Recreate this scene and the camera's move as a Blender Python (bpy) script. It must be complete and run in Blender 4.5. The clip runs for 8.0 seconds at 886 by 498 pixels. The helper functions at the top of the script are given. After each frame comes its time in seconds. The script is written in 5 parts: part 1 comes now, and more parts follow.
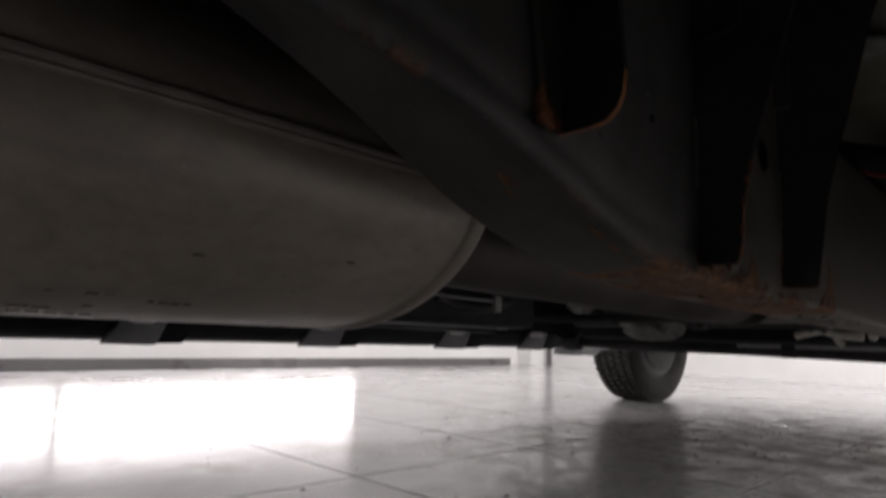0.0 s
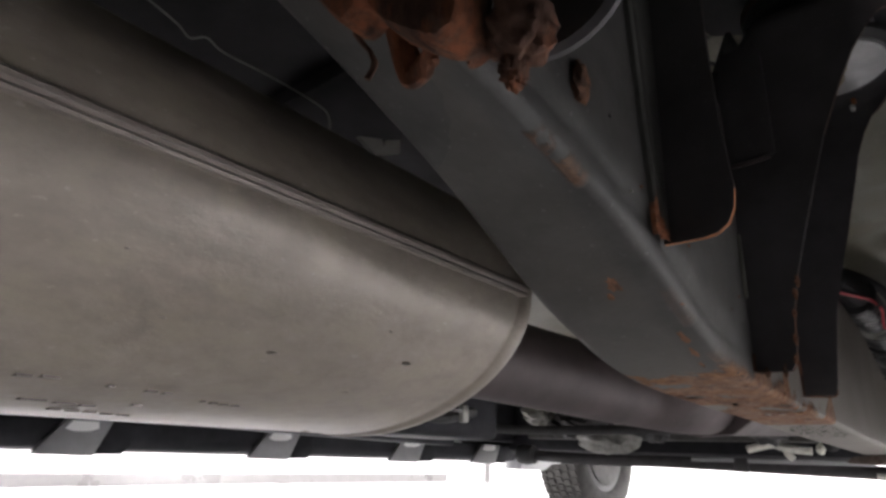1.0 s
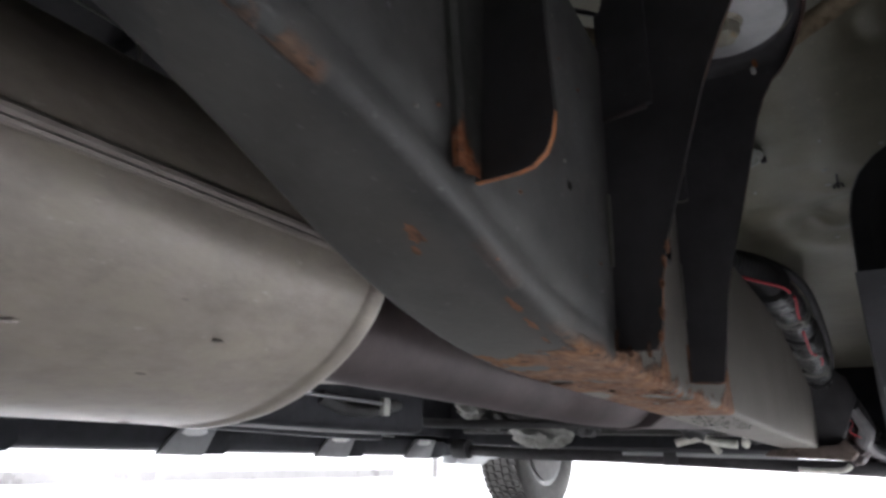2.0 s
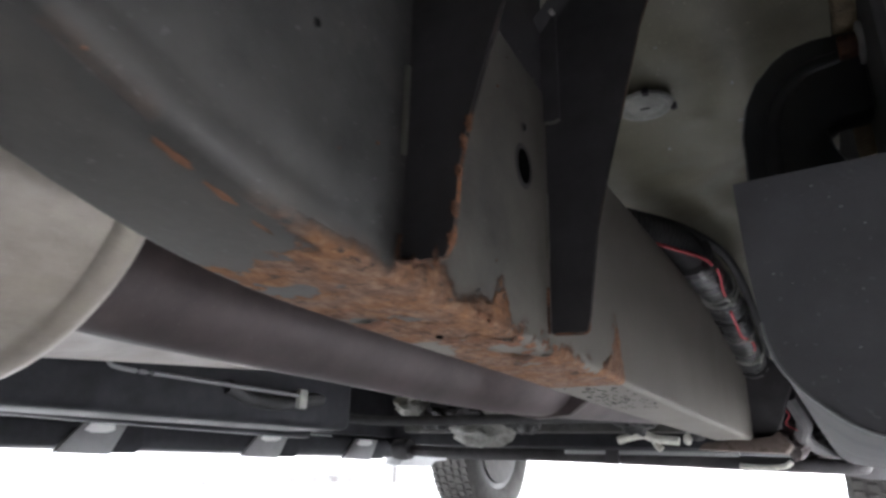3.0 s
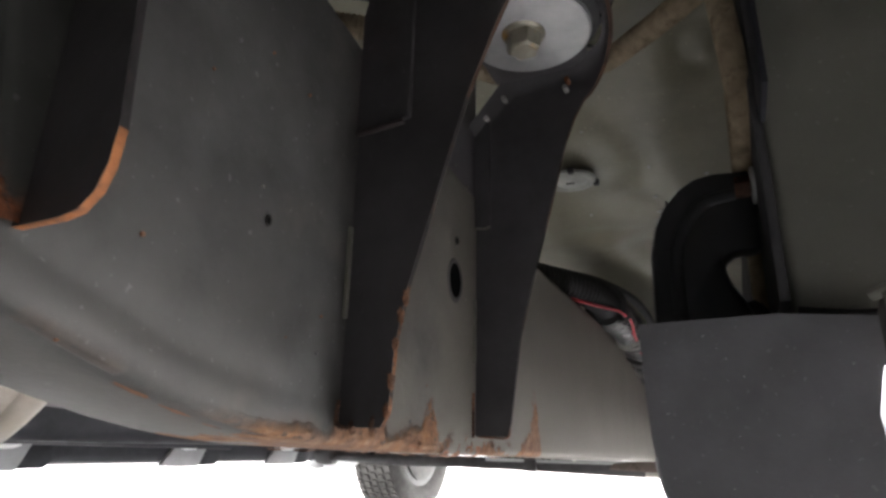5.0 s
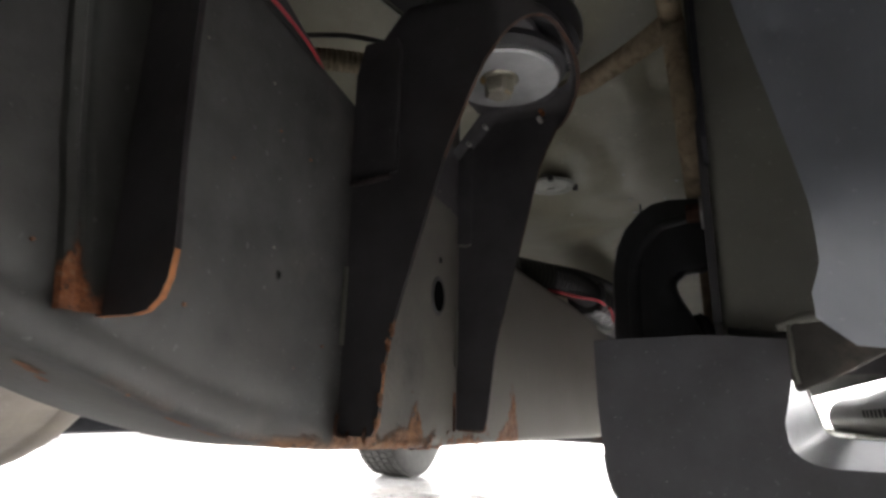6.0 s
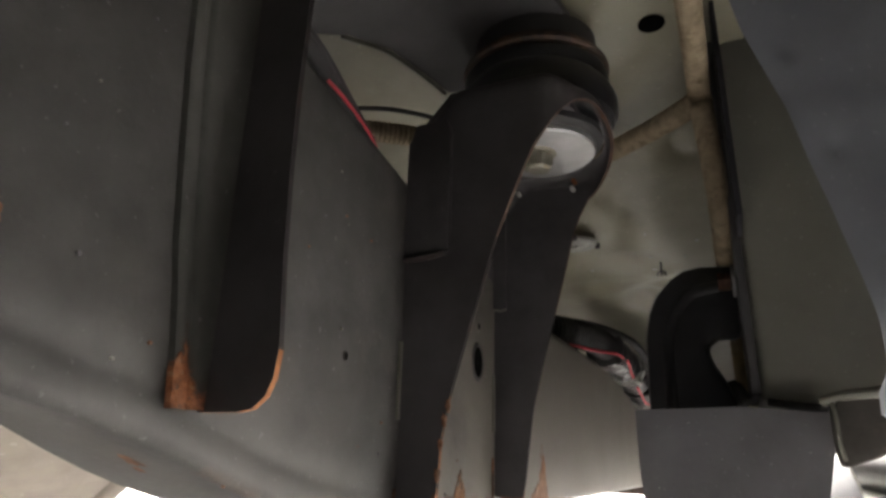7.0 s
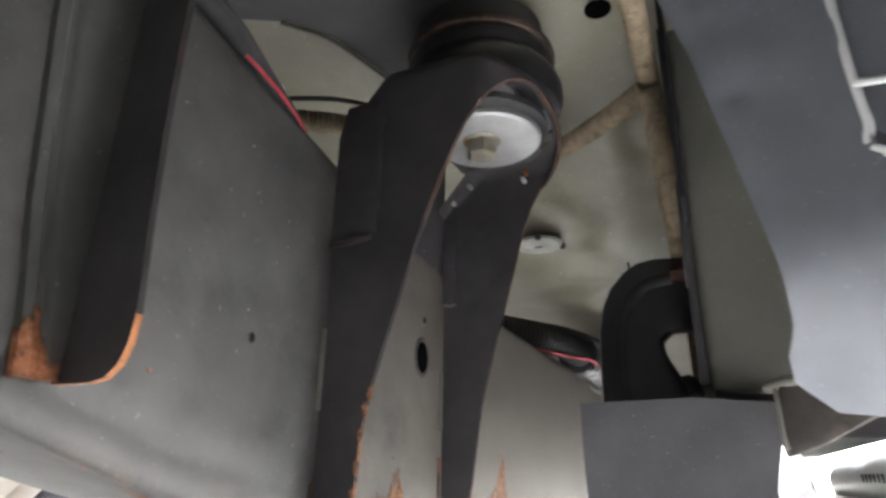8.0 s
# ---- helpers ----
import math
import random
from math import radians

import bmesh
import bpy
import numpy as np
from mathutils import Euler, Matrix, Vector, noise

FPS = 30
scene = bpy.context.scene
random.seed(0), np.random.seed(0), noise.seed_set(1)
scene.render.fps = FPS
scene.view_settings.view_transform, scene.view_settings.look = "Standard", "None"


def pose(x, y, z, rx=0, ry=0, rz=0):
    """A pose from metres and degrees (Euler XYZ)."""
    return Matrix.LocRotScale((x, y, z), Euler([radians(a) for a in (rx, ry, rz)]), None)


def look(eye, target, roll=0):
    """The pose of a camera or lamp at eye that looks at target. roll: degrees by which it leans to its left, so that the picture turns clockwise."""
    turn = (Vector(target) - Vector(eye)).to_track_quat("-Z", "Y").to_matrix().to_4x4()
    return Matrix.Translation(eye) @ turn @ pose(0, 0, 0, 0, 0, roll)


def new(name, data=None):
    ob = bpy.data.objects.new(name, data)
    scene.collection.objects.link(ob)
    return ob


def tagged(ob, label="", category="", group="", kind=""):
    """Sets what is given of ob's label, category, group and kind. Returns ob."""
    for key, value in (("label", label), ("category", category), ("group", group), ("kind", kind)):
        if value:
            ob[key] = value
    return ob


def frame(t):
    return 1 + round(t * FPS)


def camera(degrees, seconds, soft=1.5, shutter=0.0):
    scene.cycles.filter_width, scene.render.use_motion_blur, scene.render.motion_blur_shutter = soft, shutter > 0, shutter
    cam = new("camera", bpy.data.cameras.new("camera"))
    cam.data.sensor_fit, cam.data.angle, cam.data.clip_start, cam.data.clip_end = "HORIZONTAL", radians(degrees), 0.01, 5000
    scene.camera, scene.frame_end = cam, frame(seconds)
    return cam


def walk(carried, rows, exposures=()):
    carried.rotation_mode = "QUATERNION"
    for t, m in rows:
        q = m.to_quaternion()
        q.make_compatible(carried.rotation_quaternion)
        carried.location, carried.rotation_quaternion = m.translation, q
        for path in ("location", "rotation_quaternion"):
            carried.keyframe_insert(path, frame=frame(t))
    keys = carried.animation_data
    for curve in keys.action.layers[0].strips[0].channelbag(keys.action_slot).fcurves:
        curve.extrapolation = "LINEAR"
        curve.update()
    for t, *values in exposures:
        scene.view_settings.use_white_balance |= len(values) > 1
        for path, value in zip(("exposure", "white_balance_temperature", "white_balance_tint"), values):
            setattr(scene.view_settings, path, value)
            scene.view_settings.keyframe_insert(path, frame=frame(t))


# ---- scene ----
cam = camera(72.0, 8.0, 2.9, 0.35)
PATH = [
    (0, (0.003, 0.061, 0.3), (-1.41, 1.446, 0.591), 1.7),
    (0.5, (-0.031, 0.036, 0.306), (-1.328, 1.437, 0.904), 1.6),
    (1, (-0.048, 0.007, 0.293), (-1.257, 1.466, 0.933), 2.0),
    (1.5, (-0.042, 0.039, 0.295), (-1.187, 1.544, 0.944), 1.5),
    (2.8, (-0.011, 0.192, 0.282), (-1.044, 1.79, 0.899), 1.9),
    (3, (-0.007, 0.216, 0.277), (-1.021, 1.812, 0.929), 1.5),
    (3.5, (-0.001, 0.251, 0.28), (-0.921, 1.902, 0.934), 1.4),
    (4, (-0.006, 0.246, 0.304), (-0.835, 1.942, 0.964), 1.1),
    (4.5, (-0.01, 0.225, 0.32), (-0.815, 1.932, 0.982), 0.9),
    (4.7, (-0.002, 0.202, 0.327), (-0.814, 1.91, 0.979), 1.0),
    (5.8, (0.033, 0.145, 0.351), (-0.775, 1.901, 0.865), 1.8),
    (6, (0.041, 0.131, 0.355), (-0.784, 1.881, 0.864), 1.3),
    (6.5, (0.031, 0.116, 0.365), (-0.798, 1.867, 0.863), 1.4),
    (7, (0.023, 0.104, 0.37), (-0.786, 1.822, 0.998), 1.5),
    (7.5, (0.022, 0.123, 0.365), (-0.779, 1.826, 1.043), 1.5),
    (8, (0.047, 0.136, 0.358), (-0.744, 1.84, 1.044), 1.1),
]
EXPOSURES = [
    (0.0, -1.85, 6800, 15), (0.2, -1.75, 6800, 15), (0.4, -1.2, 6750, 14), (0.5, -0.75, 6700, 14), (0.6, -0.15, 6700, 13), (0.8, 0.5, 6650, 13), (1.0, 0.65, 6600, 13), (1.5, 0.79, 6350, 12),
    (2.8, 0.95, 6150, 10), (3.0, 1.1, 6200, 10), (3.5, 1.45, 6300, 10), (4.0, 1.65, 6400, 10), (4.5, 1.85, 6500, 10), (6.0, 1.3, 6700, 9), (6.5, 1.25, 6700, 9), (7.0, 1.9, 7200, 10), (7.5, 2.46, 6950, 5), (7.7, 2.6, 6800, 6), (8.0, 2.85, 6500, 8),
]
walk(cam, [(t, look(eye, target, roll)) for t, eye, target, roll in PATH], EXPOSURES)

# ---- light ----
world = bpy.data.worlds.new("world")
scene.world = world
world.use_nodes = True
sky = world.node_tree.nodes.new("ShaderNodeTexSky")
sky.sky_type, sky.sun_disc = "NISHITA", False
sky.sun_elevation, sky.sun_rotation = radians(40), radians(90)
world.node_tree.links.new(sky.outputs[0], world.node_tree.nodes["Background"].inputs[0])
world.node_tree.nodes["Background"].inputs[1].default_value = 0.08


def area_lamp(name, place, target, sx, sy, watts, colour=(1, 1, 1)):
    lamp = bpy.data.lights.new(name, "AREA")
    lamp.shape, lamp.size, lamp.size_y, lamp.energy, lamp.color = "RECTANGLE", sx, sy, watts, colour
    ob = new(name, lamp)
    ob.matrix_world = look(place, target)
    return ob


# ---- materials ----
def mat(name, colour, rough=0.5, metal=0.0, spread=0.25, scale=30.0, bump=0.1, bump_scale=200.0, spec=0.5, second=None, amount=0.5, second_scale=6.0, stretch=(1, 1, 1), specks=0.0, world_space=False):
    """A painted or bare surface: two scales of colour change, changing gloss and fine relief."""
    m = bpy.data.materials.new(name)
    m.use_nodes = True
    nt = m.node_tree
    nodes, link = nt.nodes, nt.links.new
    b = nodes["Principled BSDF"]
    geo = nodes.new("ShaderNodeTexCoord")
    mp = nodes.new("ShaderNodeMapping")
    mp.inputs["Scale"].default_value = stretch
    if world_space:
        link(nodes.new("ShaderNodeNewGeometry").outputs["Position"], mp.inputs[0])
    else:
        link(geo.outputs["Object"], mp.inputs[0])

    def noise_node(sc, detail=6.0, rgh=0.6):
        n = nodes.new("ShaderNodeTexNoise")
        n.inputs["Scale"].default_value, n.inputs["Detail"].default_value, n.inputs["Roughness"].default_value = sc, detail, rgh
        link(mp.outputs[0], n.inputs["Vector"])
        return n.outputs[0]

    def ramp(src, a, c, ca, cb):
        r = nodes.new("ShaderNodeValToRGB")
        r.color_ramp.elements[0].position, r.color_ramp.elements[1].position = a, c
        r.color_ramp.elements[0].color, r.color_ramp.elements[1].color = (*ca, 1), (*cb, 1)
        link(src, r.inputs[0])
        return r.outputs[0]

    dark = tuple(c * (1 - spread) for c in colour)
    light = tuple(min(1, c * (1 + spread)) for c in colour)
    col = ramp(noise_node(scale), 0.3, 0.7, dark, light)
    if second:
        mask = ramp(noise_node(second_scale, 8.0, 0.65), 0.62 - 0.25 * amount, 0.72 - 0.2 * amount, (0, 0, 0), (1, 1, 1))
        mx = nodes.new("ShaderNodeMix")
        mx.data_type = "RGBA"
        link(mask, mx.inputs[0]), link(col, mx.inputs[6])
        mx.inputs[7].default_value = (*second, 1)
        col = mx.outputs[2]
    if specks:
        # dust specks and broad dull patches
        dust_light = nodes.new("ShaderNodeMix")
        dust_light.data_type = "RGBA"
        dust_mask = ramp(noise_node(330, 2.0, 0.5), 0.68, 0.74, (0, 0, 0), (specks, specks, specks))
        link(dust_mask, dust_light.inputs[0]), link(col, dust_light.inputs[6])
        dust_light.inputs[7].default_value = (*[min(1, c * 1.6 + 0.10) for c in colour], 1)
        dull = nodes.new("ShaderNodeMix")
        dull.data_type = "RGBA"
        dull.blend_type = "MULTIPLY"
        dull.inputs[0].default_value = 1.0
        link(dust_light.outputs[2], dull.inputs[6])
        link(ramp(noise_node(9, 5.0, 0.6), 0.32, 0.68, (0.80, 0.79, 0.77), (1.12, 1.12, 1.12)), dull.inputs[7])
        col = dull.outputs[2]
    link(col, b.inputs["Base Color"])
    b.inputs["Metallic"].default_value = metal
    b.inputs["Specular IOR Level"].default_value = spec
    rr = nodes.new("ShaderNodeMapRange")
    rr.inputs[3].default_value, rr.inputs[4].default_value = max(0.02, rough - 0.12), min(1, rough + 0.12)
    link(noise_node(scale * 0.4), rr.inputs[0]), link(rr.outputs[0], b.inputs["Roughness"])
    if bump:
        bp = nodes.new("ShaderNodeBump")
        bp.inputs["Strength"].default_value, bp.inputs["Distance"].default_value = bump, 0.002
        link(noise_node(bump_scale), bp.inputs["Height"]), link(bp.outputs[0], b.inputs["Normal"])
    return m


RUST = mat("rust", (0.185, 0.092, 0.055), 0.92, 0, 0.6, 110, 0.9, 220, 0.15, (0.075, 0.046, 0.034), 0.62, 75, (1, 0.5, 1))
RUST_DARK = mat("dark_rust", (0.082, 0.046, 0.034), 0.92, 0, 0.6, 140, 1.0, 300, 0.1, (0.23, 0.085, 0.044), 0.5, 60, (1, 1, 0.4))
BLACK = mat("black_paint", (0.062, 0.059, 0.062), 0.55, 0, 0.25, 25, 0.12, 220, 0.25, specks=0.15)
GREY_PAINT = mat("grey_chassis_paint", (0.063, 0.062, 0.060), 0.62, 0, 0.28, 34, 0.16, 260, 0.2, (0.072, 0.069, 0.065), 0.45, 7, specks=0.35)
OLIVE_DARK = mat("dirty_olive", (0.070, 0.064, 0.057), 0.75, 0, 0.4, 30, 0.4, 120, 0.2, (0.105, 0.090, 0.075), 0.4, 50)
STEEL = mat("aluminised_steel", (0.255, 0.223, 0.190), 0.42, 0.12, 0.14, 90, 0.25, 170, 0.5, (0.275, 0.243, 0.198), 0.55, 60, (1, 0.6, 1), specks=0.25)
PIPE = mat("heated_pipe", (0.056, 0.042, 0.042), 0.62, 0.25, 0.25, 20, 0.12, 150, specks=0.2)
PLASTIC = mat("grey_plastic", (0.118, 0.116, 0.123), 0.55, 0, 0.12, 40, 0.18, 500, 0.25, specks=0.3)
LINER = mat("liner_plastic", (0.21, 0.222, 0.252), 0.33, 0, 0.12, 15, 0.1, 60, 0.5, (0.175, 0.182, 0.205), 0.4, 9, specks=0.2)
SILVER = mat("silver_plastic", (0.38, 0.39, 0.39), 0.38, 0.2, 0.1, 20, 0.05, 300)
REVEAL = mat("satin_reveal", (0.24, 0.243, 0.25), 0.42, 0.2, 0.2, 20, 0.08, 300)
TUBE_GREY = mat("tube_grey", (0.17, 0.171, 0.169), 0.4, 0.1, 0.15, 20, 0.06, 300)
PAD_GREY = mat("pad_grey", (0.26, 0.261, 0.256), 0.55, 0, 0.15, 30, 0.1, 300)
SUPPORT = mat("support_paint", (0.20, 0.20, 0.205), 0.5, 0, 0.15, 20, 0.08, 200)
ALU = mat("cast_aluminium", (0.27, 0.268, 0.25), 0.6, 0.4, 0.3, 60, 0.5, 120)
ZINC = mat("zinc_washer", (0.42, 0.42, 0.42), 0.45, 0.6, 0.12, 60, 0.05, 300)
BOLT = mat("bolt_steel", (0.30, 0.28, 0.225), 0.4, 0.6, 0.3, 90, 0.15, 300, 0.5, (0.36, 0.21, 0.07), 0.4, 60)
GLOSS_RUBBER = mat("glossy_rubber", (0.022, 0.022, 0.024), 0.30, 0, 0.25, 30, 0.15, 120, 0.5)
RUBBER = mat("rubber", (0.036, 0.035, 0.036), 0.62, 0, 0.25, 30, 0.15, 200, 0.4)
BLACK_PLASTIC = mat("black_plastic", (0.022, 0.022, 0.026), 0.62, 0, 0.25, 25, 0.12, 220, 0.15, specks=0.1)
TYRE = mat("tyre_rubber", (0.045, 0.043, 0.04), 0.8, 0, 0.3, 25, 0.3, 120, 0.3)
TAPE = mat("cloth_tape", (0.30, 0.242, 0.168), 0.9, 0, 0.3, 110, 0.6, 700, 0.15, (0.18, 0.14, 0.095), 0.3, 80)
RED = mat("red_wire", (0.60, 0.055, 0.075), 0.5, 0, 0.15, 40, 0.05, 200)
WHITE = mat("white_clip", (0.55, 0.54, 0.50), 0.6, 0, 0.15, 50, 0.1, 200)
TILE = mat("glazed_tile", (0.50, 0.495, 0.495), 0.175, 0, 0.12, 5, 0.03, 25, 0.5, (0.37, 0.355, 0.34), 0.42, 3.1, world_space=True)


def dirt_and_shade(m, centre, reach):
    """Brown dirt that has dropped off the car and been spread over the tiles round a spot; the car's dark reflection is
    painted in with it.
    """
    nodes, link = m.node_tree.nodes, m.node_tree.links.new
    b = nodes["Principled BSDF"]
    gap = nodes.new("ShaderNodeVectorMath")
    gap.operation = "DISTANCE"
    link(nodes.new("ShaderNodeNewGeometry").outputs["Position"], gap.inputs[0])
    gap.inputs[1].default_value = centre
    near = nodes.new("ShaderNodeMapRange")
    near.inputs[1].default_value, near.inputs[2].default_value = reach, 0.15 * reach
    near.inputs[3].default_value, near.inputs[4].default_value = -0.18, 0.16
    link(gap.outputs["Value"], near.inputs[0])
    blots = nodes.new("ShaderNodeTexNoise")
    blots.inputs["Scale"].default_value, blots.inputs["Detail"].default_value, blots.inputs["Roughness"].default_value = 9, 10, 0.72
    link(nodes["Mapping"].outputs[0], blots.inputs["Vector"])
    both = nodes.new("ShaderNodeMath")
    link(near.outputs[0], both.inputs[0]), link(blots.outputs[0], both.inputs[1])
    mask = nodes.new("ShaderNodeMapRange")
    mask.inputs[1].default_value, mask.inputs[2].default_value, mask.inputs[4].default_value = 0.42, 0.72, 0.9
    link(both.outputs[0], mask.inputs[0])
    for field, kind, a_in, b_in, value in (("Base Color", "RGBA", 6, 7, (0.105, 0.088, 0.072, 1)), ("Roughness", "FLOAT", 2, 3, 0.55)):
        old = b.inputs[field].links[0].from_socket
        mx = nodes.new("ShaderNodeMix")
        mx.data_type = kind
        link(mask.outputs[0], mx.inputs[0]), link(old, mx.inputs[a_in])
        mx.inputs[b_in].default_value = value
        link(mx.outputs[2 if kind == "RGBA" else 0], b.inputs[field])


dirt_and_shade(TILE, (-0.55, 2.3, 0.0), 1.7)
GROUT = mat("grout", (0.09, 0.082, 0.075), 0.9, 0, 0.3, 40, 0.3, 200, 0.2)
WALL = mat("white_wall_paint", (0.78, 0.78, 0.77), 0.8, 0, 0.04, 3, 0.08, 120, 0.3)
SKIRT = mat("grey_skirting_tile", (0.135, 0.130, 0.127), 0.3, 0, 0.1, 8, 0.05, 60)
TAPE_GREY = mat("shiny_tape", (0.040, 0.040, 0.042), 0.30, 0, 0.45, 90, 0.8, 130, 0.5, (0.10, 0.097, 0.092), 0.28, 90)
RIM = mat("rim_alloy", (0.050, 0.049, 0.048), 0.55, 0.3, 0.2, 20, 0.1, 100)


FOOTING = mat("stained_footing", (0.125, 0.098, 0.084), 0.8, 0, 0.4, 40, 0.5, 200, 0.2, (0.07, 0.050, 0.042), 0.5, 40)
# flat black that paints the shade inside uncut holes
VOID = mat("hole_shade", (0.004, 0.004, 0.004), 0.9, 0, 0.1, 20, 0, 200, 0.0)
PLUG = mat("pale_plastic", (0.62, 0.61, 0.55), 0.6, 0, 0.2, 80, 0.2, 200, 0.4)
PLUG_GREY = mat("grey_white_plastic", (0.36, 0.36, 0.33), 0.6, 0, 0.25, 60, 0.2, 200, 0.4)
SILL = mat("sill_paint", (0.162, 0.160, 0.134), 0.45, 0, 0.15, 5, 0.06, 120, 0.4, (0.11, 0.103, 0.085), 0.4, 8, specks=0.25)
FLANGE = mat("flange_paint", (0.072, 0.073, 0.068), 0.6, 0, 0.2, 18, 0.15, 260, 0.2, specks=0.3)
FLOOR_PAN = mat("pan_paint", (0.235, 0.224, 0.168), 0.33, 0, 0.08, 7, 0.06, 90, 0.5, (0.192, 0.180, 0.132), 0.4, 7, specks=0.4)


def rust_over(m, name, heights, top=0.045, bare=1.0, dust_light=0.0, mids=((0.150, 0.088, 0.060), (0.200, 0.123, 0.083))):
    """Rust that creeps up from the lower edge of a part: heights gives its reach above the edge (attribute above) along y."""
    m = m.copy()
    m.name = name
    nt = m.node_tree
    nodes, link = nt.nodes, nt.links.new
    b = nodes["Principled BSDF"]
    old_col, old_rough = b.inputs["Base Color"].links[0].from_socket, b.inputs["Roughness"].links[0].from_socket
    tc = nodes.new("ShaderNodeTexCoord")
    att = nodes.new("ShaderNodeAttribute")
    att.attribute_name = "above"
    sep = nodes.new("ShaderNodeSeparateXYZ")
    link(tc.outputs["Object"], sep.inputs[0])
    win = nodes.new("ShaderNodeMapRange")
    lo, hi = heights[0][0], heights[-1][0]
    win.inputs[1].default_value, win.inputs[2].default_value = lo, hi
    ramp = nodes.new("ShaderNodeValToRGB")
    els = ramp.color_ramp.elements
    els[0].position, els[1].position = 0.0, 1.0
    els[0].color = (*[heights[0][1] / top] * 3, 1)
    els[1].color = (*[heights[-1][1] / top] * 3, 1)
    for y, h in heights[1:-1]:
        e = els.new((y - lo) / (hi - lo))
        e.color = (*[h / top] * 3, 1)

    def math_node(op, a, c):
        n = nodes.new("ShaderNodeMath")
        n.operation = op
        for k, v in enumerate((a, c)):
            if isinstance(v, (int, float)):
                n.inputs[k].default_value = v
            else:
                link(v, n.inputs[k])
        return n.outputs[0]

    def noise_out(sc, detail=8.0, rgh=0.65):
        n = nodes.new("ShaderNodeTexNoise")
        n.inputs["Scale"].default_value, n.inputs["Detail"].default_value, n.inputs["Roughness"].default_value = sc, detail, rgh
        link(tc.outputs["Object"], n.inputs["Vector"])
        return n.outputs[0]

    def step(src, a, c):
        n = nodes.new("ShaderNodeMapRange")
        n.inputs[1].default_value, n.inputs[2].default_value = a, c
        link(src, n.inputs[0])
        return n.outputs[0]

    fine, mid_n, patch = noise_out(170), noise_out(60, 6), noise_out(26, 7, 0.6)
    link(math_node("ADD", sep.outputs[1], math_node("MULTIPLY", math_node("SUBTRACT", fine, 0.5), 0.006)), win.inputs[0])
    link(win.outputs[0], ramp.inputs[0])
    reach = math_node("MULTIPLY", ramp.outputs[0], top)
    v = math_node("MULTIPLY", reach, math_node("ADD", 0.35, math_node("MULTIPLY", mid_n, 1.3)))
    v = math_node("SUBTRACT", v, att.outputs["Fac"])
    inward = math_node("MAXIMUM", 0.0, math_node("SUBTRACT", -0.136, sep.outputs[0]))
    ragged = math_node("ADD", sep.outputs[1], math_node("ADD", math_node("MULTIPLY", math_node("SUBTRACT", mid_n, 0.5), 0.07), math_node("MULTIPLY", math_node("SUBTRACT", fine, 0.5), 0.03)))
    v = math_node("SUBTRACT", v, math_node("MULTIPLY", inward, math_node("SUBTRACT", 3.0, math_node("MULTIPLY", step(ragged, 0.335, 0.347), 3.0))))
    v = math_node("ADD", v, math_node("MULTIPLY", math_node("MULTIPLY", math_node("SUBTRACT", noise_out(220, 8, 0.7), 0.49), 0.016), step(reach, 0.0, 0.010)))
    v = math_node("ADD", v, math_node("MULTIPLY", math_node("SUBTRACT", fine, 0.52), 0.004))
    v = math_node("SUBTRACT", v, math_node("MULTIPLY", step(patch, 0.525, 0.575), 0.013 * bare))
    fac = math_node("MULTIPLY", step(v, -0.0022, 0.0018), step(reach, 0.0008, 0.0018))
    # warm dust ahead of the body mount; brighter light painted in, faintly underneath too
    if dust_light:
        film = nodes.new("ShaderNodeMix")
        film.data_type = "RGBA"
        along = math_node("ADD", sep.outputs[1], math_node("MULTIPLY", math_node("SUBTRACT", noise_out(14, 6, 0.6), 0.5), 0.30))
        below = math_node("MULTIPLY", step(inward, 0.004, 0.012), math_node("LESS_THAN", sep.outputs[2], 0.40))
        link(math_node("MULTIPLY", math_node("MAXIMUM", step(along, 0.37, 0.50), math_node("MULTIPLY", below, 0.2)), dust_light), film.inputs[0])
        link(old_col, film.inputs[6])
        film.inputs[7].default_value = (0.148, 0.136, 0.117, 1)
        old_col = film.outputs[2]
    # brown stain round the rust
    stain = nodes.new("ShaderNodeMix")
    stain.data_type = "RGBA"
    link(math_node("MULTIPLY", math_node("MULTIPLY", step(v, -0.007, 0.0), step(reach, 0.0008, 0.003)), 0.5), stain.inputs[0])
    link(old_col, stain.inputs[6])
    stain.inputs[7].default_value = (0.095, 0.062, 0.046, 1)
    old_col = stain.outputs[2]
    tone = nodes.new("ShaderNodeValToRGB")
    e = tone.color_ramp.elements
    e[0].position, e[0].color = 0.30, (0.095, 0.058, 0.044, 1)
    e[1].position, e[1].color = 0.70, (0.29, 0.195, 0.135, 1)
    mid = e.new(0.45)
    mid.color = (*mids[0], 1)
    mid2 = e.new(0.55)
    mid2.color = (*mids[1], 1)
    grain = nodes.new("ShaderNodeMapping")
    grain.inputs["Scale"].default_value = (1.6, 1.0, 1.6)
    link(tc.outputs["Object"], grain.inputs[0])
    streak = nodes.new("ShaderNodeTexNoise")
    streak.inputs["Scale"].default_value, streak.inputs["Detail"].default_value, streak.inputs["Roughness"].default_value = 120, 9, 0.72
    link(grain.outputs[0], streak.inputs["Vector"]), link(streak.outputs[0], tone.inputs[0])
    mx = nodes.new("ShaderNodeMix")
    mx.data_type = "RGBA"
    hue = nodes.new("ShaderNodeMix")
    hue.data_type = "RGBA"
    hue.blend_type = "MULTIPLY"
    link(math_node("MULTIPLY", step(noise_out(48, 6), 0.40, 0.60), 0.9), hue.inputs[0])
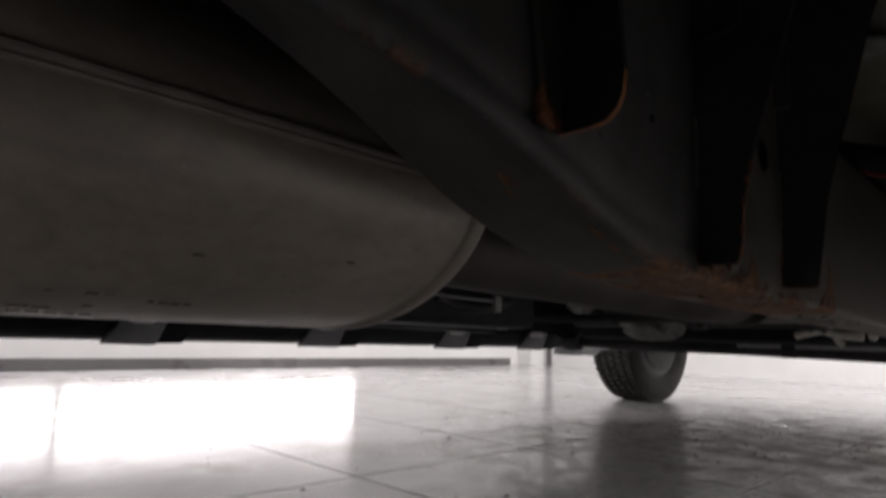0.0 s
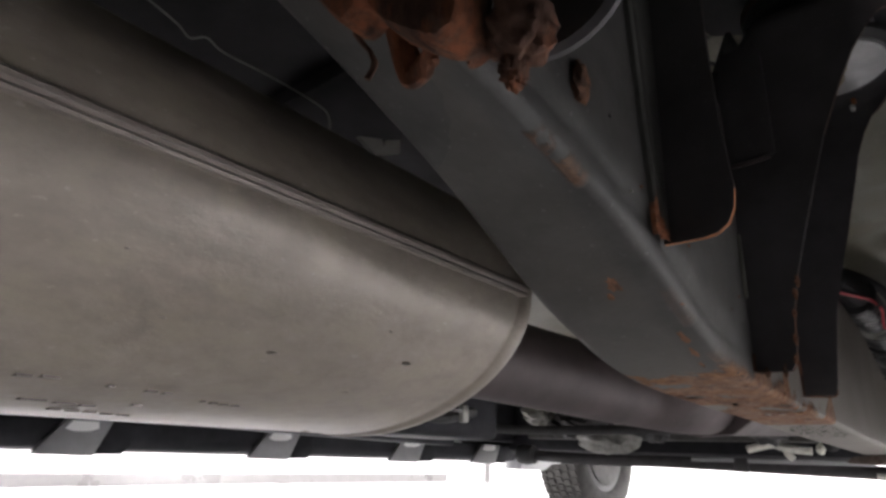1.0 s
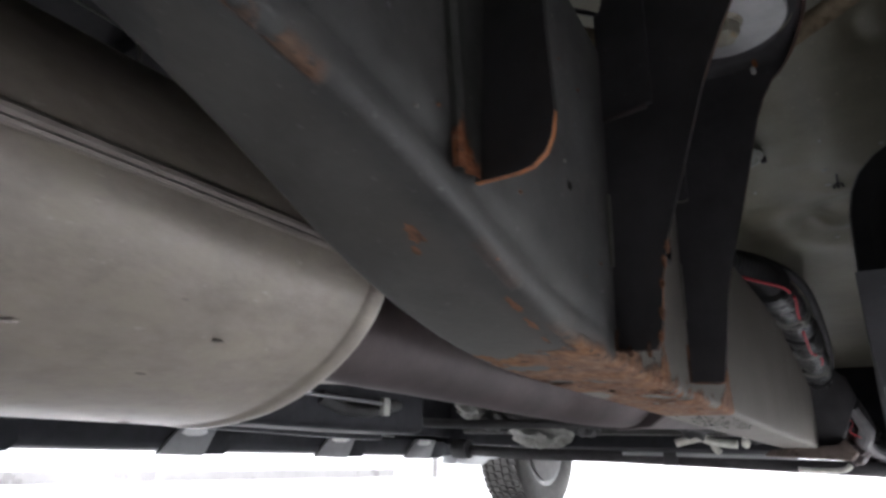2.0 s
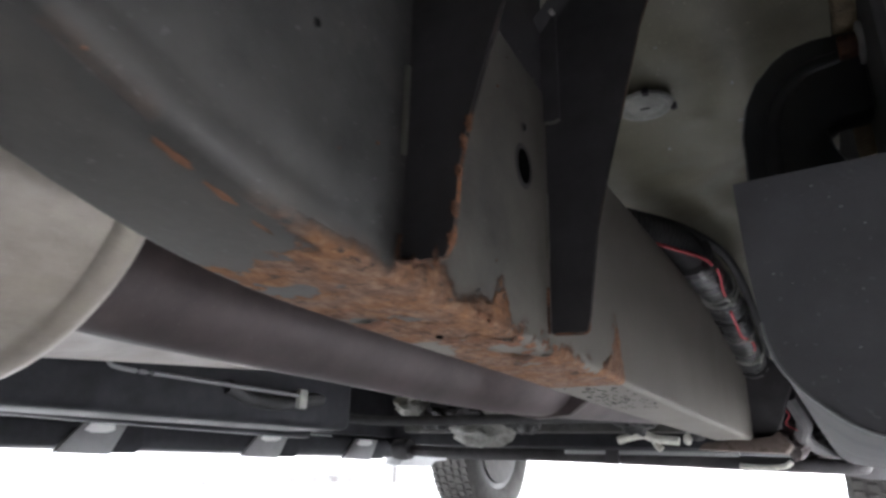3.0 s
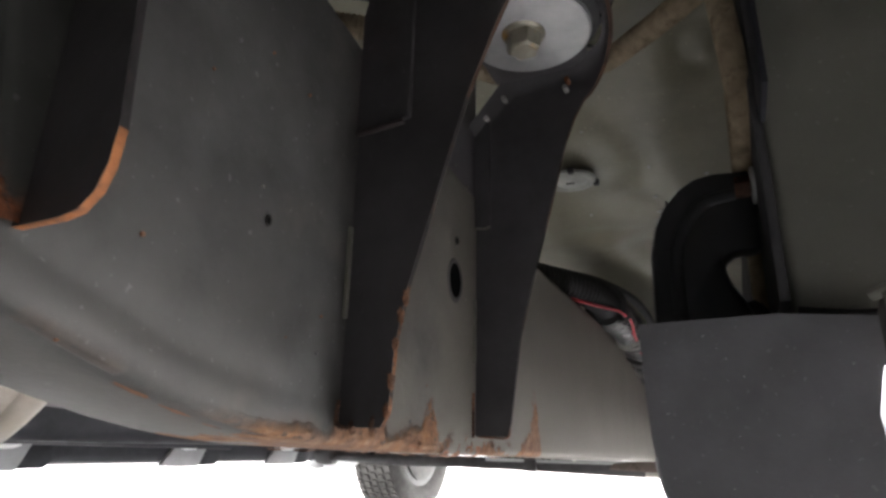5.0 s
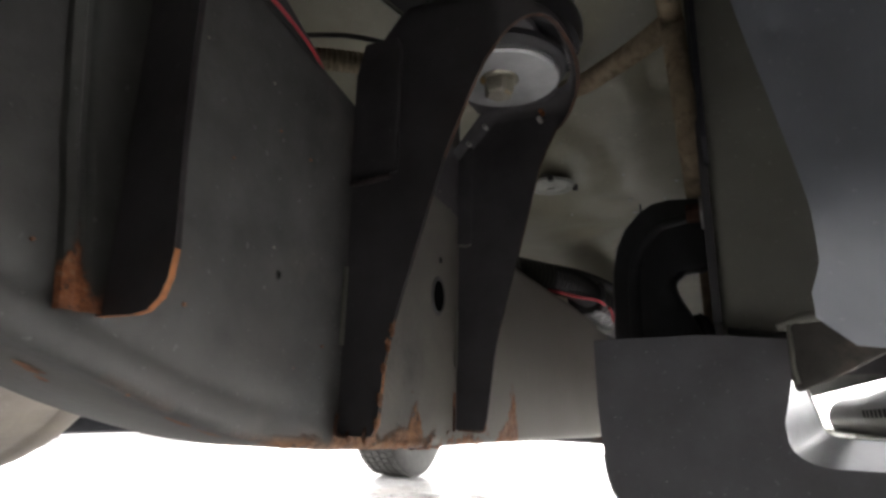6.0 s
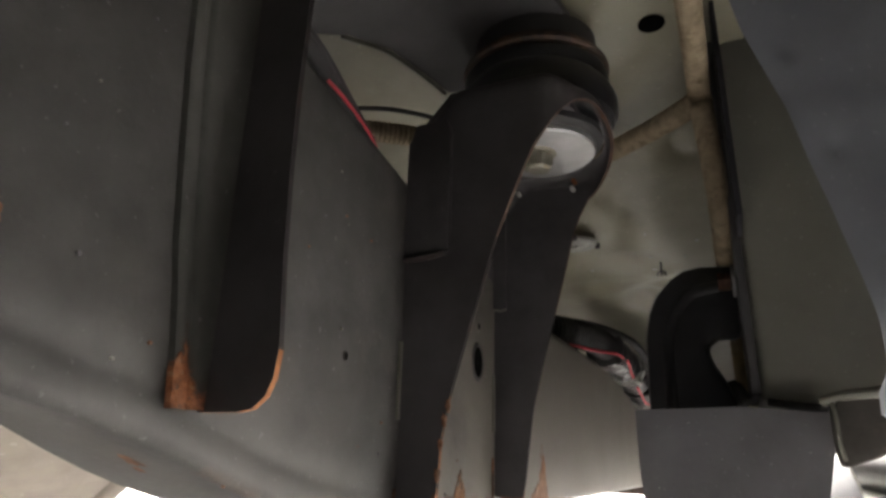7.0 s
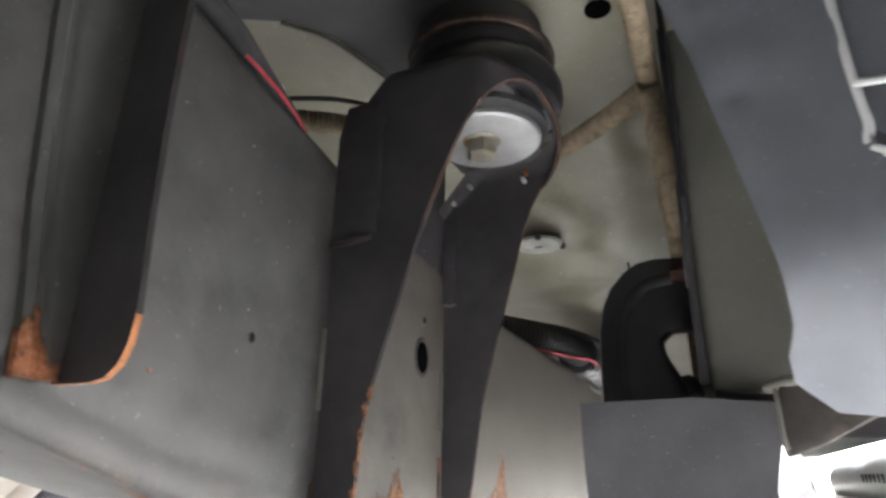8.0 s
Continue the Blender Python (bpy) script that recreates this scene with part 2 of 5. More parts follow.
    link(tone.outputs[0], hue.inputs[6])
    hue.inputs[7].default_value = (1.05, 0.82, 0.55, 1)
    speck = nodes.new("ShaderNodeMix")
    speck.data_type = "RGBA"
    link(step(noise_out(260, 6, 0.7), 0.57, 0.64), speck.inputs[0])
    link(hue.outputs[2], speck.inputs[6])
    speck.inputs[7].default_value = (0.05, 0.035, 0.03, 1)
    link(fac, mx.inputs[0]), link(old_col, mx.inputs[6]), link(speck.outputs[2], mx.inputs[7])
    link(mx.outputs[2], b.inputs["Base Color"])
    rr = nodes.new("ShaderNodeMix")
    link(fac, rr.inputs[0]), link(old_rough, rr.inputs[2])
    rr.inputs[3].default_value = 0.92
    link(rr.outputs[0], b.inputs["Roughness"])
    bp = nodes.new("ShaderNodeBump")
    bp.inputs["Strength"].default_value, bp.inputs["Distance"].default_value = 0.9, 0.003
    old_n = b.inputs["Normal"].links[0].from_socket
    link(math_node("MULTIPLY", fac, math_node("ADD", noise_out(120), 0.5)), bp.inputs["Height"])
    link(old_n, bp.inputs["Normal"]), link(bp.outputs[0], b.inputs["Normal"])
    return m


RAIL_RUST = [(0.10, 0), (0.146, 0), (0.152, 0.0013), (0.183, 0.0014), (0.189, 0), (0.252, 0), (0.258, 0.0009), (0.285, 0.0010), (0.297, 0.0), (0.312, 0.0008), (0.335, 0.0014), (0.362, 0.0040), (0.376, 0.0020), (0.384, 0.011), (0.412, 0.014),
             (0.420, 0.006), (0.450, 0.010), (0.461, 0.026), (0.467, 0.024), (0.472, 0.008), (0.500, 0.006), (0.520, 0.009), (0.560, 0.005), (0.602, 0.008), (0.618, 0.010), (0.626, 0.020), (0.631, 0.036), (0.643, 0.038), (0.649, 0.022), (0.655, 0), (0.80, 0)]
# the rail's front is painted lighter for the stronger light ahead of the mount
RAIL = rust_over(GREY_PAINT, "rail_paint", RAIL_RUST, dust_light=0.9)
RUSTY_FLANGE = rust_over(FLANGE, "rusty_flange_paint", [(0.20, 0.0), (0.2355, 0.005), (0.2385, 0.018), (0.2415, 0.020), (0.2445, 0.011), (0.2475, 0.006), (0.2525, 0.005), (0.30, 0.004)], bare=0.15, mids=((0.17, 0.066, 0.034), (0.26, 0.105, 0.05)))
SEAM_DARK = mat("stamped_steel", (0.105, 0.090, 0.080), 0.5, 0.2, 0.3, 60, 0.1, 150)
SEAM = mat("seam_steel", (0.21, 0.182, 0.162), 0.5, 0.3, 0.2, 30, 0.1, 150)
EDGE = mat("bare_edge", (0.020, 0.0175, 0.0175), 0.75, 0, 0.4, 40, 0.3, 200, 0.15, (0.045, 0.026, 0.019), 0.3, 40)
EDGE_BROWN = mat("brown_stained_steel", (0.050, 0.036, 0.030), 0.6, 0.2, 0.5, 60, 0.4, 200, 0.3, (0.11, 0.070, 0.050), 0.45, 70)
NOSE_EDGE = mat("worn_edge", (0.060, 0.036, 0.027), 0.75, 0, 0.4, 50, 0.3, 200, 0.2, (0.10, 0.050, 0.030), 0.4, 60)
FOOT_EDGE = mat("orange_edge", (0.26, 0.105, 0.045), 0.9, 0, 0.5, 60, 0.6, 200, 0.15, (0.06, 0.034, 0.025), 0.45, 90)
RIM_BACK = mat("dust_shield", (0.05, 0.047, 0.044), 0.7, 0.2, 0.3, 30, 0.2, 100)
RUSTY_EDGE = mat("rusty_edge", (0.24, 0.100, 0.045), 0.9, 0, 0.6, 60, 0.6, 200, 0.15, (0.032, 0.024, 0.021), 0.85, 110)


def glowing(name, colour, strength):
    m = bpy.data.materials.new(name)
    m.use_nodes = True
    b = m.node_tree.nodes["Principled BSDF"]
    b.inputs["Base Color"].default_value = (0.8, 0.8, 0.8, 1)
    b.inputs["Emission Color"].default_value = (*colour, 1)
    b.inputs["Emission Strength"].default_value = strength
    return m


CLEAR = bpy.data.materials.new("clear_glass")
CLEAR.use_nodes = True
for socket, value in (("Transmission Weight", 1.0), ("Roughness", 0.02), ("IOR", 1.45)):
    CLEAR.node_tree.nodes["Principled BSDF"].inputs[socket].default_value = value
GLASS_DAY = glowing("bright_window", (0.985, 0.985, 1.015), 3.5)
TUBE_LIGHT = glowing("lit_diffuser", (1.0, 0.98, 0.95), 9.0)


# ---- building helpers ----
def thing(name, label, category, kind="", at=(0, 0, 0)):
    ob = new(name)
    ob.location = at
    return tagged(ob, label, category, "", kind)


def part(name, bm, material, parent=None, label="", smooth=35):
    """Links a bmesh as one mesh object, under a thing or a part."""
    bmesh.ops.recalc_face_normals(bm, faces=bm.faces)
    me = bpy.data.meshes.new(name)
    bm.to_mesh(me)
    bm.free()
    mats = material if isinstance(material, (list, tuple)) else [material]
    for mm in mats:
        me.materials.append(mm)
    if smooth:
        for p in me.polygons:
            p.use_smooth = True
        me.set_sharp_from_angle(angle=radians(smooth))
    ob = new(name, me)
    if parent:
        ob.parent = parent
        ob.matrix_parent_inverse = Matrix.Translation(-parent.location) if parent.parent is None else Matrix()
    if label:
        ob["label"] = label
    return ob


def box(x0, x1, y0, y1, z0, z1, bevel=0.0, seg=2):
    bm = bmesh.new()
    bmesh.ops.create_cube(bm, size=1.0)
    for v in bm.verts:
        v.co = ((x0 + x1) / 2 + v.co.x * (x1 - x0), (y0 + y1) / 2 + v.co.y * (y1 - y0), (z0 + z1) / 2 + v.co.z * (z1 - z0))
    if bevel:
        bmesh.ops.bevel(bm, geom=bm.edges[:], offset=bevel, segments=seg, profile=0.5, affect="EDGES")
    return bm


def prism(points, axis, a, b, bevel=0.0):
    """A plate: an outline of 2D points drawn across an axis and given the thickness a to b along it."""
    bm = bmesh.new()

    def place(p, d):
        return {"x": (d, p[0], p[1]), "y": (p[0], d, p[1]), "z": (p[0], p[1], d)}[axis]

    lo = [bm.verts.new(place(p, a)) for p in points]
    hi = [bm.verts.new(place(p, b)) for p in points]
    n = len(points)
    bm.faces.new(lo), bm.faces.new(hi[::-1])
    for i in range(n):
        bm.faces.new((lo[i], hi[i], hi[(i + 1) % n], lo[(i + 1) % n]))
    if bevel:
        bmesh.ops.recalc_face_normals(bm, faces=bm.faces)
        edges = [e for e in bm.edges if len(e.link_faces) == 2 and e.calc_face_angle(0) > 0.6]
        bmesh.ops.bevel(bm, geom=edges, offset=bevel, segments=2, profile=0.5, affect="EDGES")
    return bm


def rim_prism(points, axis, a, b):
    """A plate whose rim has the second material."""
    bm = prism(points, axis, a, b)
    for f in bm.faces:
        if len(f.verts) == 4:
            f.material_index = 1
    return bm


def loft(rings, cap=True, closed=True):
    """Skin over rings of equal length."""
    bm = bmesh.new()
    rows = [[bm.verts.new(p) for p in ring] for ring in rings]
    n = len(rows[0])
    for a, b in zip(rows, rows[1:]):
        for i in range(n if closed else n - 1):
            j = (i + 1) % n
            bm.faces.new((a[i], a[j], b[j], b[i]))
    if cap and closed:
        bm.faces.new(rows[0]), bm.faces.new(rows[-1][::-1])
    return bm


def smooth_path(points, per=8):
    """Catmull-Rom through the points."""
    pts = [Vector(p) for p in points]
    pts = [2 * pts[0] - pts[1], *pts, 2 * pts[-1] - pts[-2]]
    out = []
    for i in range(1, len(pts) - 2):
        p0, p1, p2, p3 = pts[i - 1:i + 3]
        for k in range(per):
            t = k / per
            out.append(0.5 * (2 * p1 + (p2 - p0) * t + (2 * p0 - 5 * p1 + 4 * p2 - p3) * t * t + (3 * p1 - p0 - 3 * p2 + p3) * t ** 3))
    return out + [pts[-2]]


def tube(points, radius, sides=16, per=8, ripple=0.0, every=1, flat=1.0):
    """A round pipe along a path; ripple gives every other ring a smaller radius, as on a corrugated hose."""
    path = smooth_path(points, per)
    rings = []
    up = Vector((0, 0, 1))
    for i, p in enumerate(path):
        d = (path[min(i + 1, len(path) - 1)] - path[max(i - 1, 0)]).normalized()
        if abs(d.z) > 0.95:
            up = Vector((0, 1, 0))
        u = d.cross(up).normalized()
        w = u.cross(d)
        r = radius * (1 - ripple * ((i // every) % 2))
        rings.append([p + u * (r * math.cos(2 * math.pi * k / sides)) + w * (r * flat * math.sin(2 * math.pi * k / sides)) for k in range(sides)])
    return loft(rings)


def lathe(profile, centre, axis="z", sides=32):
    """A turned body: (radius, height) pairs round an axis."""
    rings = []
    for r, h in profile:
        ring = []
        for k in range(sides):
            a = 2 * math.pi * k / sides
            c, s_ = r * math.cos(a), r * math.sin(a)
            q = {"z": (c, s_, h), "x": (h, c, s_), "y": (c, h, s_)}[axis]
            ring.append(Vector(centre) + Vector(q))
        rings.append(ring)
    return loft(rings)


def at_y(table, y):
    return float(np.interp(y, [a for a, _ in table], [b for _, b in table]))


# ---- the room ----
def slab(name, bm, material, label, category):
    ob = part(name, bm, material, None, "", 0)
    return tagged(ob, label, category, "", "structure")


X0, X1, Y0, Y1, H = -4.95, 3.6, -2.6, 6.6, 3.0
floor = slab("floor", box(X0 - 0.2, X1 + 0.2, Y0 - 0.2, Y1 + 0.2, -0.2, -0.003), GROUT, "glossy pale grey floor tiles with dark dirty joints", "floor")


def pierced(x0, x1, holes):
    """A wall across x with rectangular openings (y0, y1, z0, z1) that go through it; all share one sill and one lintel height."""
    z0, z1 = holes[0][2], holes[0][3]
    edges = [Y0 - 0.2] + [e for h in sorted(holes) for e in h[:2]] + [Y1 + 0.2]
    blocks = [(edges[0], edges[-1], -0.1, z0), (edges[0], edges[-1], z1, H)] + [(edges[k], edges[k + 1], z0, z1) for k in range(0, len(edges), 2)]
    whole = bmesh.new()
    for a, b, c, d in blocks:
        vs = [whole.verts.new((x, y, z)) for x in (x0, x1) for y in (a, b) for z in (c, d)]
        for f in ((0, 1, 3, 2), (4, 6, 7, 5), (0, 4, 5, 1), (2, 3, 7, 6), (0, 2, 6, 4), (1, 5, 7, 3)):
            whole.faces.new([vs[q] for q in f])
    return whole


WEST = ((-2.4, 1.195, 0.29, 0.40), (1.225, 3.72, 0.29, 0.40))
# EAST is an unseen window opening, added for low light from the right
EAST = ((2.5, 6.1, 0.25, 1.65),)
slab("wall_west", pierced(X0 - 0.2, X0, WEST), WALL, "white painted garage wall with low window strips", "wall")
slab("wall_north", box(X0, X1, Y1, Y1 + 0.2, -0.1, H), WALL, "white painted garage wall", "wall")
slab("wall_east", pierced(X1, X1 + 0.2, EAST), WALL, "plain white side wall with an added wide window", "wall")
# unseen end wall, set close and dark to cut the light from behind
slab("wall_south", box(X0, X1, Y0 - 0.2, Y0, -0.1, H), GREY_PAINT, "unseen end wall, dark grey to cut light from behind", "wall")
# unseen dark block, added to keep light from the right rear off the rail
slab("wall_pier", box(0.62, X1, Y0, 0.47, -0.1, H), GREY_PAINT, "unseen dark grey block added to shade the rail", "wall")
slab("ceiling", box(X0 - 0.2, X1 + 0.2, Y0 - 0.2, Y1 + 0.2, H, H + 0.2), WALL, "plain white ceiling", "ceiling")
slab("baseboard", box(X0, X0 + 0.012, Y0, Y1 - 0.45, 0, 0.085, 0.003), SKIRT, "low grey tile skirting along the wall", "baseboard")
slab("trim", box(X0, X0 + 0.22, Y1 - 0.30, Y1, 0, H, 0.004), WALL, "white wall pillar in the corner", "pillar")
slab("door_1", box(X0 + 0.26, X0 + 0.32, Y1 - 0.03, Y1, 0, 2.1, 0.003), SKIRT, "narrow grey door frame post", "door frame")


def low_window(name, wall, inward, opening, label):
    """A window set into a wall's opening: a framed clear pane before the bright daylight outside."""
    y0, y1, z0, z1 = opening
    w = thing(name, label, "window", "structure", (wall, (y0 + y1) / 2, z0))
    deep = wall - inward * 0.06
    pane = part("pane", box(deep - 0.003, deep + 0.003, y0, y1, z0, z1), CLEAR, w, "", 0)
    pane.visible_shadow = False
    lo, hi = sorted((wall - inward * 0.09, wall + inward * 0.012))
    for a, b in ((y0 - 0.002, y0 + 0.012), (y1 - 0.012, y1 + 0.002)):
        part("window_frame", box(lo, hi, a, b, z0, z1, 0.003), SKIRT, w, "", 0)
    for a, b in ((z0 - 0.002, z0 + 0.012), (z1 - 0.012, z1 + 0.002)):
        part("window_frame", box(lo, hi, y0 + 0.012, y1 - 0.012, a, b, 0.003), WALL, w, "", 0)


low_window("window_1", X0, 1, WEST[1], "long low window strip bright with daylight")
low_window("window_2", X0, 1, WEST[0], "long low window strip bright with daylight")
low_window("window_3", X1, -1, EAST[0], "wide bright window added to light the car's right side")
slab("backdrop", box(X0 - 0.5, X0 - 0.45, Y0 - 0.2, Y1 + 0.2, -0.1, 1.2), GLASS_DAY, "bright plain daylight outside the windows", "backdrop")
slab("backdrop", box(X1 + 0.45, X1 + 0.5, Y0 - 0.2, Y1 + 0.2, -0.1, 2.4), GLASS_DAY, "glowing panel added behind the side window", "backdrop")
# added lamp in the unseen side window; brightens the floor and the rail
area_lamp("window_light", (X1 - 0.02, 4.3, 0.95), (0, 4.3, 0.75), 3.6, 1.4, 640, (0.985, 0.985, 1.015))
area_lamp("window_light", (X0 + 0.03, 2.4725, 0.345), (0, 2.4725, 0.1), 2.47, 0.10, 90, (0.985, 0.985, 1.015))
area_lamp("window_light", (X0 + 0.03, -0.6025, 0.345), (0, -0.6025, 0.1), 3.57, 0.10, 100, (0.985, 0.985, 1.015))
# unseen ceiling panels, added and placed freely to light the floor and underside
for lx, ly, watts in ((-3.2, 3.8, 105), (-3.2, 0.8, 115), (2.4, 4.4, 70), (2.4, 3.0, 300), (-0.8, 5.6, 55)):
    lamp = thing("ceiling_light", "unseen white ceiling light panel added to light the floor", "ceiling light", at=(lx, ly, H - 0.05))
    lamp["group"] = "ceiling lights"
    part("frame", box(lx - 0.17, lx + 0.17, ly - 0.65, ly + 0.65, H - 0.05, H - 0.002), WALL, lamp, "", 0)
    part("diffuser", box(lx - 0.15, lx + 0.15, ly - 0.62, ly + 0.62, H - 0.058, H - 0.05), TUBE_LIGHT, lamp, "", 0)
    area_lamp("ceiling_lamp", (lx, ly, H - 0.07), (lx, ly, 0), 0.3, 1.24, watts, (0.985, 0.98, 1.02))

# ---- the car ----
car = thing("car", "parked body-on-frame car with a dirty rusty underside", "car", at=(-0.66, 1.2, 0))

# frame rail beside the camera: straight ahead, rising towards the rear axle
OUT, INN = -0.13, -0.195
BOT_OUT = [(-0.9, 0.50), (-0.3, 0.46), (0.0, 0.412), (0.10, 0.394), (0.15, 0.388), (0.2, 0.380), (0.237, 0.370), (0.26, 0.361), (0.284, 0.352), (0.31, 0.344), (0.355, 0.336), (0.45, 0.333), (0.64, 0.330), (0.81, 0.326), (1.4, 0.318)]
BOT_IN = [(-0.9, 0.53), (-0.3, 0.49), (0.0, 0.45), (0.10, 0.425), (0.15, 0.408), (0.195, 0.391), (0.225, 0.375), (0.25, 0.362), (0.29, 0.349), (0.35, 0.336), (0.45, 0.333), (0.64, 0.330), (0.81, 0.326), (1.4, 0.318)]
TOP = [(-0.9, 0.66), (-0.3, 0.62), (0.1, 0.576), (0.27, 0.540), (0.37, 0.519), (0.45, 0.503), (0.63, 0.486), (1.4, 0.486)]
CENTRE = -0.66


def eased(table, y):
    return sum(at_y(table, y + d) for d in (-0.03, -0.015, 0, 0.015, 0.03)) / 5


def lower_corner(y, bo):
    """The rail's outer lower edge: behind the body mount a pressed flute runs above a narrow ridge, which flattens out towards the mount."""
    k = max(0.0, min(1.0, (0.385 - y) / 0.07))
    r = 0.0045
    pts = [(OUT - r + r * math.cos(radians(a)), bo + r + r * math.sin(radians(a))) for a in range(-90, 1, 18)]
    for h, d in ((0.0105, 0.0008), (0.0125, 0.0019), (0.0145, 0.0026), (0.0165, 0.0026), (0.0190, 0.0018), (0.0220, 0.0008), (0.0255, 0.0003), (0.0300, 0.0)):
        pts.append((OUT - 0.75 * d * k, bo + h))
    return pts


def rail_ring(y, mirror=None):
    bo, bi, tp, r = eased(BOT_OUT, y), eased(BOT_IN, y), eased(TOP, y), 0.009
    pts = []
    for cx, cz, a0 in ((OUT - r, bo + r, -90), (OUT - r, tp - r, 0), (INN + r, tp - r, 90), (INN + r, bi + r, 180)):
        if a0 == -90:
            pts += [(x, y, z) for x, z in lower_corner(y, bo)]
            continue
        for k in range(6):
            a = radians(a0 + 18 * k)
            pts.append((cx + r * math.cos(a), y, cz + r * math.sin(a)))
    if mirror is not None:
        pts = [(2 * mirror - x, y_, z) for x, y_, z in pts]
    return pts


ys = sorted({-0.9, -0.6, -0.3, *[round(-0.1 + 0.015 * k, 3) for k in range(40)], *[0.55 + 0.1 * k for k in range(9)], 1.385})
rail = part("chassis_rail", loft([rail_ring(y) for y in ys]), RAIL, car, "dark grey painted frame rail with flaking rust along its underside")
att = rail.data.attributes.new("above", "FLOAT", "POINT")
for v, a in zip(rail.data.vertices, att.data):
    a.value = max(0.0, v.co.z - eased(BOT_OUT, v.co.y)) if v.co.x > OUT - 0.012 else (0.0 if v.co.z < eased(BOT_IN, v.co.y) + 0.004 else 0.2)
far_rail = part("chassis_rail", loft([rail_ring(y, CENTRE) for y in ys]), BLACK_PLASTIC, car, "black frame rail on the far side")


def rust_patch(parent, y0, y1, amount, seed, side=0.03, under=1.0):
    """Raised scale with a ragged outline that hugs the rail's lower edge."""
    bm = bmesh.new()
    rows, keep = [], []
    n = int((y1 - y0) / 0.0035)
    for i in range(n + 1):
        y = y0 + (y1 - y0) * i / n
        bo, bi = eased(BOT_OUT, y), eased(BOT_IN, y)
        prof = [((OUT, bo + 0.0045 + side * (1 - k / 8)), (1, 0), 1 - 0.9 * (1 - k / 8)) for k in range(8)]
        prof += [((OUT - 0.0045 + 0.0045 * math.cos(radians(-18 * k)), bo + 0.0045 + 0.0045 * math.sin(radians(-18 * k))), (math.cos(radians(-18 * k)), math.sin(radians(-18 * k))), 1) for k in range(6)]
        prof += [((OUT - 0.0045 + (INN - OUT + 0.0135) * k / 14, bo + (bi - bo) * k / 14), (0, -1), under) for k in range(1, 15)]
        row, ks = [], []
        for (x, z), (nx, nz), w in prof:
            p = Vector((x, y, z))
            q = p * 1.0
            f = noise.fractal(q * 90 + Vector((seed, 0, 0)), 0.8, 2.0, 5) * 0.8 + noise.noise(q * 25 + Vector((0, seed, 0))) * 0.6
            ends = min(1, (y - y0) / 0.05, (y1 - y) / 0.05)
            ks.append(w * 0.9 + f + amount - 1 + (ends - 1) * 0.9)
            h = 0.0005 + 0.0013 * max(0, noise.fractal(q * 140, 1.0, 2.0, 3) + 0.4)
            row.append(bm.verts.new((x + nx * h, y, z + nz * h)))
        rows.append(row), keep.append(ks)
    for i in range(n):
        for j in range(len(rows[0]) - 1):
            if keep[i][j] + keep[i + 1][j + 1] > 0:
                bm.faces.new((rows[i][j], rows[i][j + 1], rows[i + 1][j + 1], rows[i + 1][j]))
    bmesh.ops.delete(bm, geom=[v for v in bm.verts if not v.link_faces], context="VERTS")
    return part("rust_scale", bm, RUST, parent, "orange flaking rust", 60)


flakes = rust_patch(rail, 0.372, 0.640, -0.18, 1.0, 0.0005)
flakes["kind"] = "stuff"


def disc(name, place, axis, r, depth, material, parent, sides=16, label=""):
    return part(name, lathe([(0.0, 0.0), (r * 0.94, 0.0), (r, depth * 0.2), (r, depth), (0.0, depth)], place, axis, sides), material, parent, label)


def lump(name, place, size, material, parent, seed, rough=0.25, label="", grain=1.6):
    bm = bmesh.new()
    bmesh.ops.create_icosphere(bm, subdivisions=4, radius=1.0)
    for v in bm.verts:
        d = 1 + rough * noise.fractal(v.co * grain + Vector((seed, seed, 0)), 1.0, 2.0, 4)
        v.co = Vector(place) + Vector((v.co.x * size[0] * d, v.co.y * size[1] * d, v.co.z * size[2] * d))
    return part(name, bm, material, parent, label, 50)


def ellipse_hole(parent, y, z, ry, rz):
    """A drain hole with a pressed rim in the rail's side; its shaded inside is painted flat black."""
    rings = []
    for s, x in ((1.25, OUT + 0.0004), (1.1, OUT + 0.0012), (1.0, OUT + 0.0010), (0.96, OUT + 0.0005)):
        rings.append([(x, y + ry * s * math.cos(a), z + rz * s * math.sin(a)) for k in range(24) for a in (2 * math.pi * k / 24,)])
    part("hole_rim", loft(rings, cap=False), GREY_PAINT, parent)
    part("hole", loft([[(OUT + 0.0006, y + ry * s * math.cos(a), z + rz * s * math.sin(a)) for k in range(24) for a in (2 * math.pi * k / 24,)] for s in (0.98, 0.02)], cap=False), VOID, parent, "drain hole with its shade painted flat black")


def underside_spot(x, y, rx, ry, seed):
    """A thin scab of rust that follows the sloping underside of the rail."""
    bm = bmesh.new()

    def on(px, py):
        t = (OUT - 0.0045 - px) / (OUT - INN - 0.0135)
        return bm.verts.new((px, py, eased(BOT_OUT, py) + (eased(BOT_IN, py) - eased(BOT_OUT, py)) * t - 0.0004))

    mid, ring = on(x, y), []
    for k in range(20):
        a = 2 * math.pi * k / 20
        d = 0.75 + 0.45 * noise.noise(Vector((2 * math.cos(a), 2 * math.sin(a), seed)))
        ring.append(on(x + rx * d * math.cos(a), y + ry * d * math.sin(a)))
    for k in range(20):
        bm.faces.new((mid, ring[k], ring[(k + 1) % 20]))
    return part("rust_spot", bm, RUST, rail, "", 60)


underside_spot(-0.152, 0.248, 0.0040, 0.0065, 1.3)
underside_spot(-0.157, 0.256, 0.0022, 0.0035, 4.1)
underside_spot(-0.140, 0.297, 0.0022, 0.0080, 2.2)
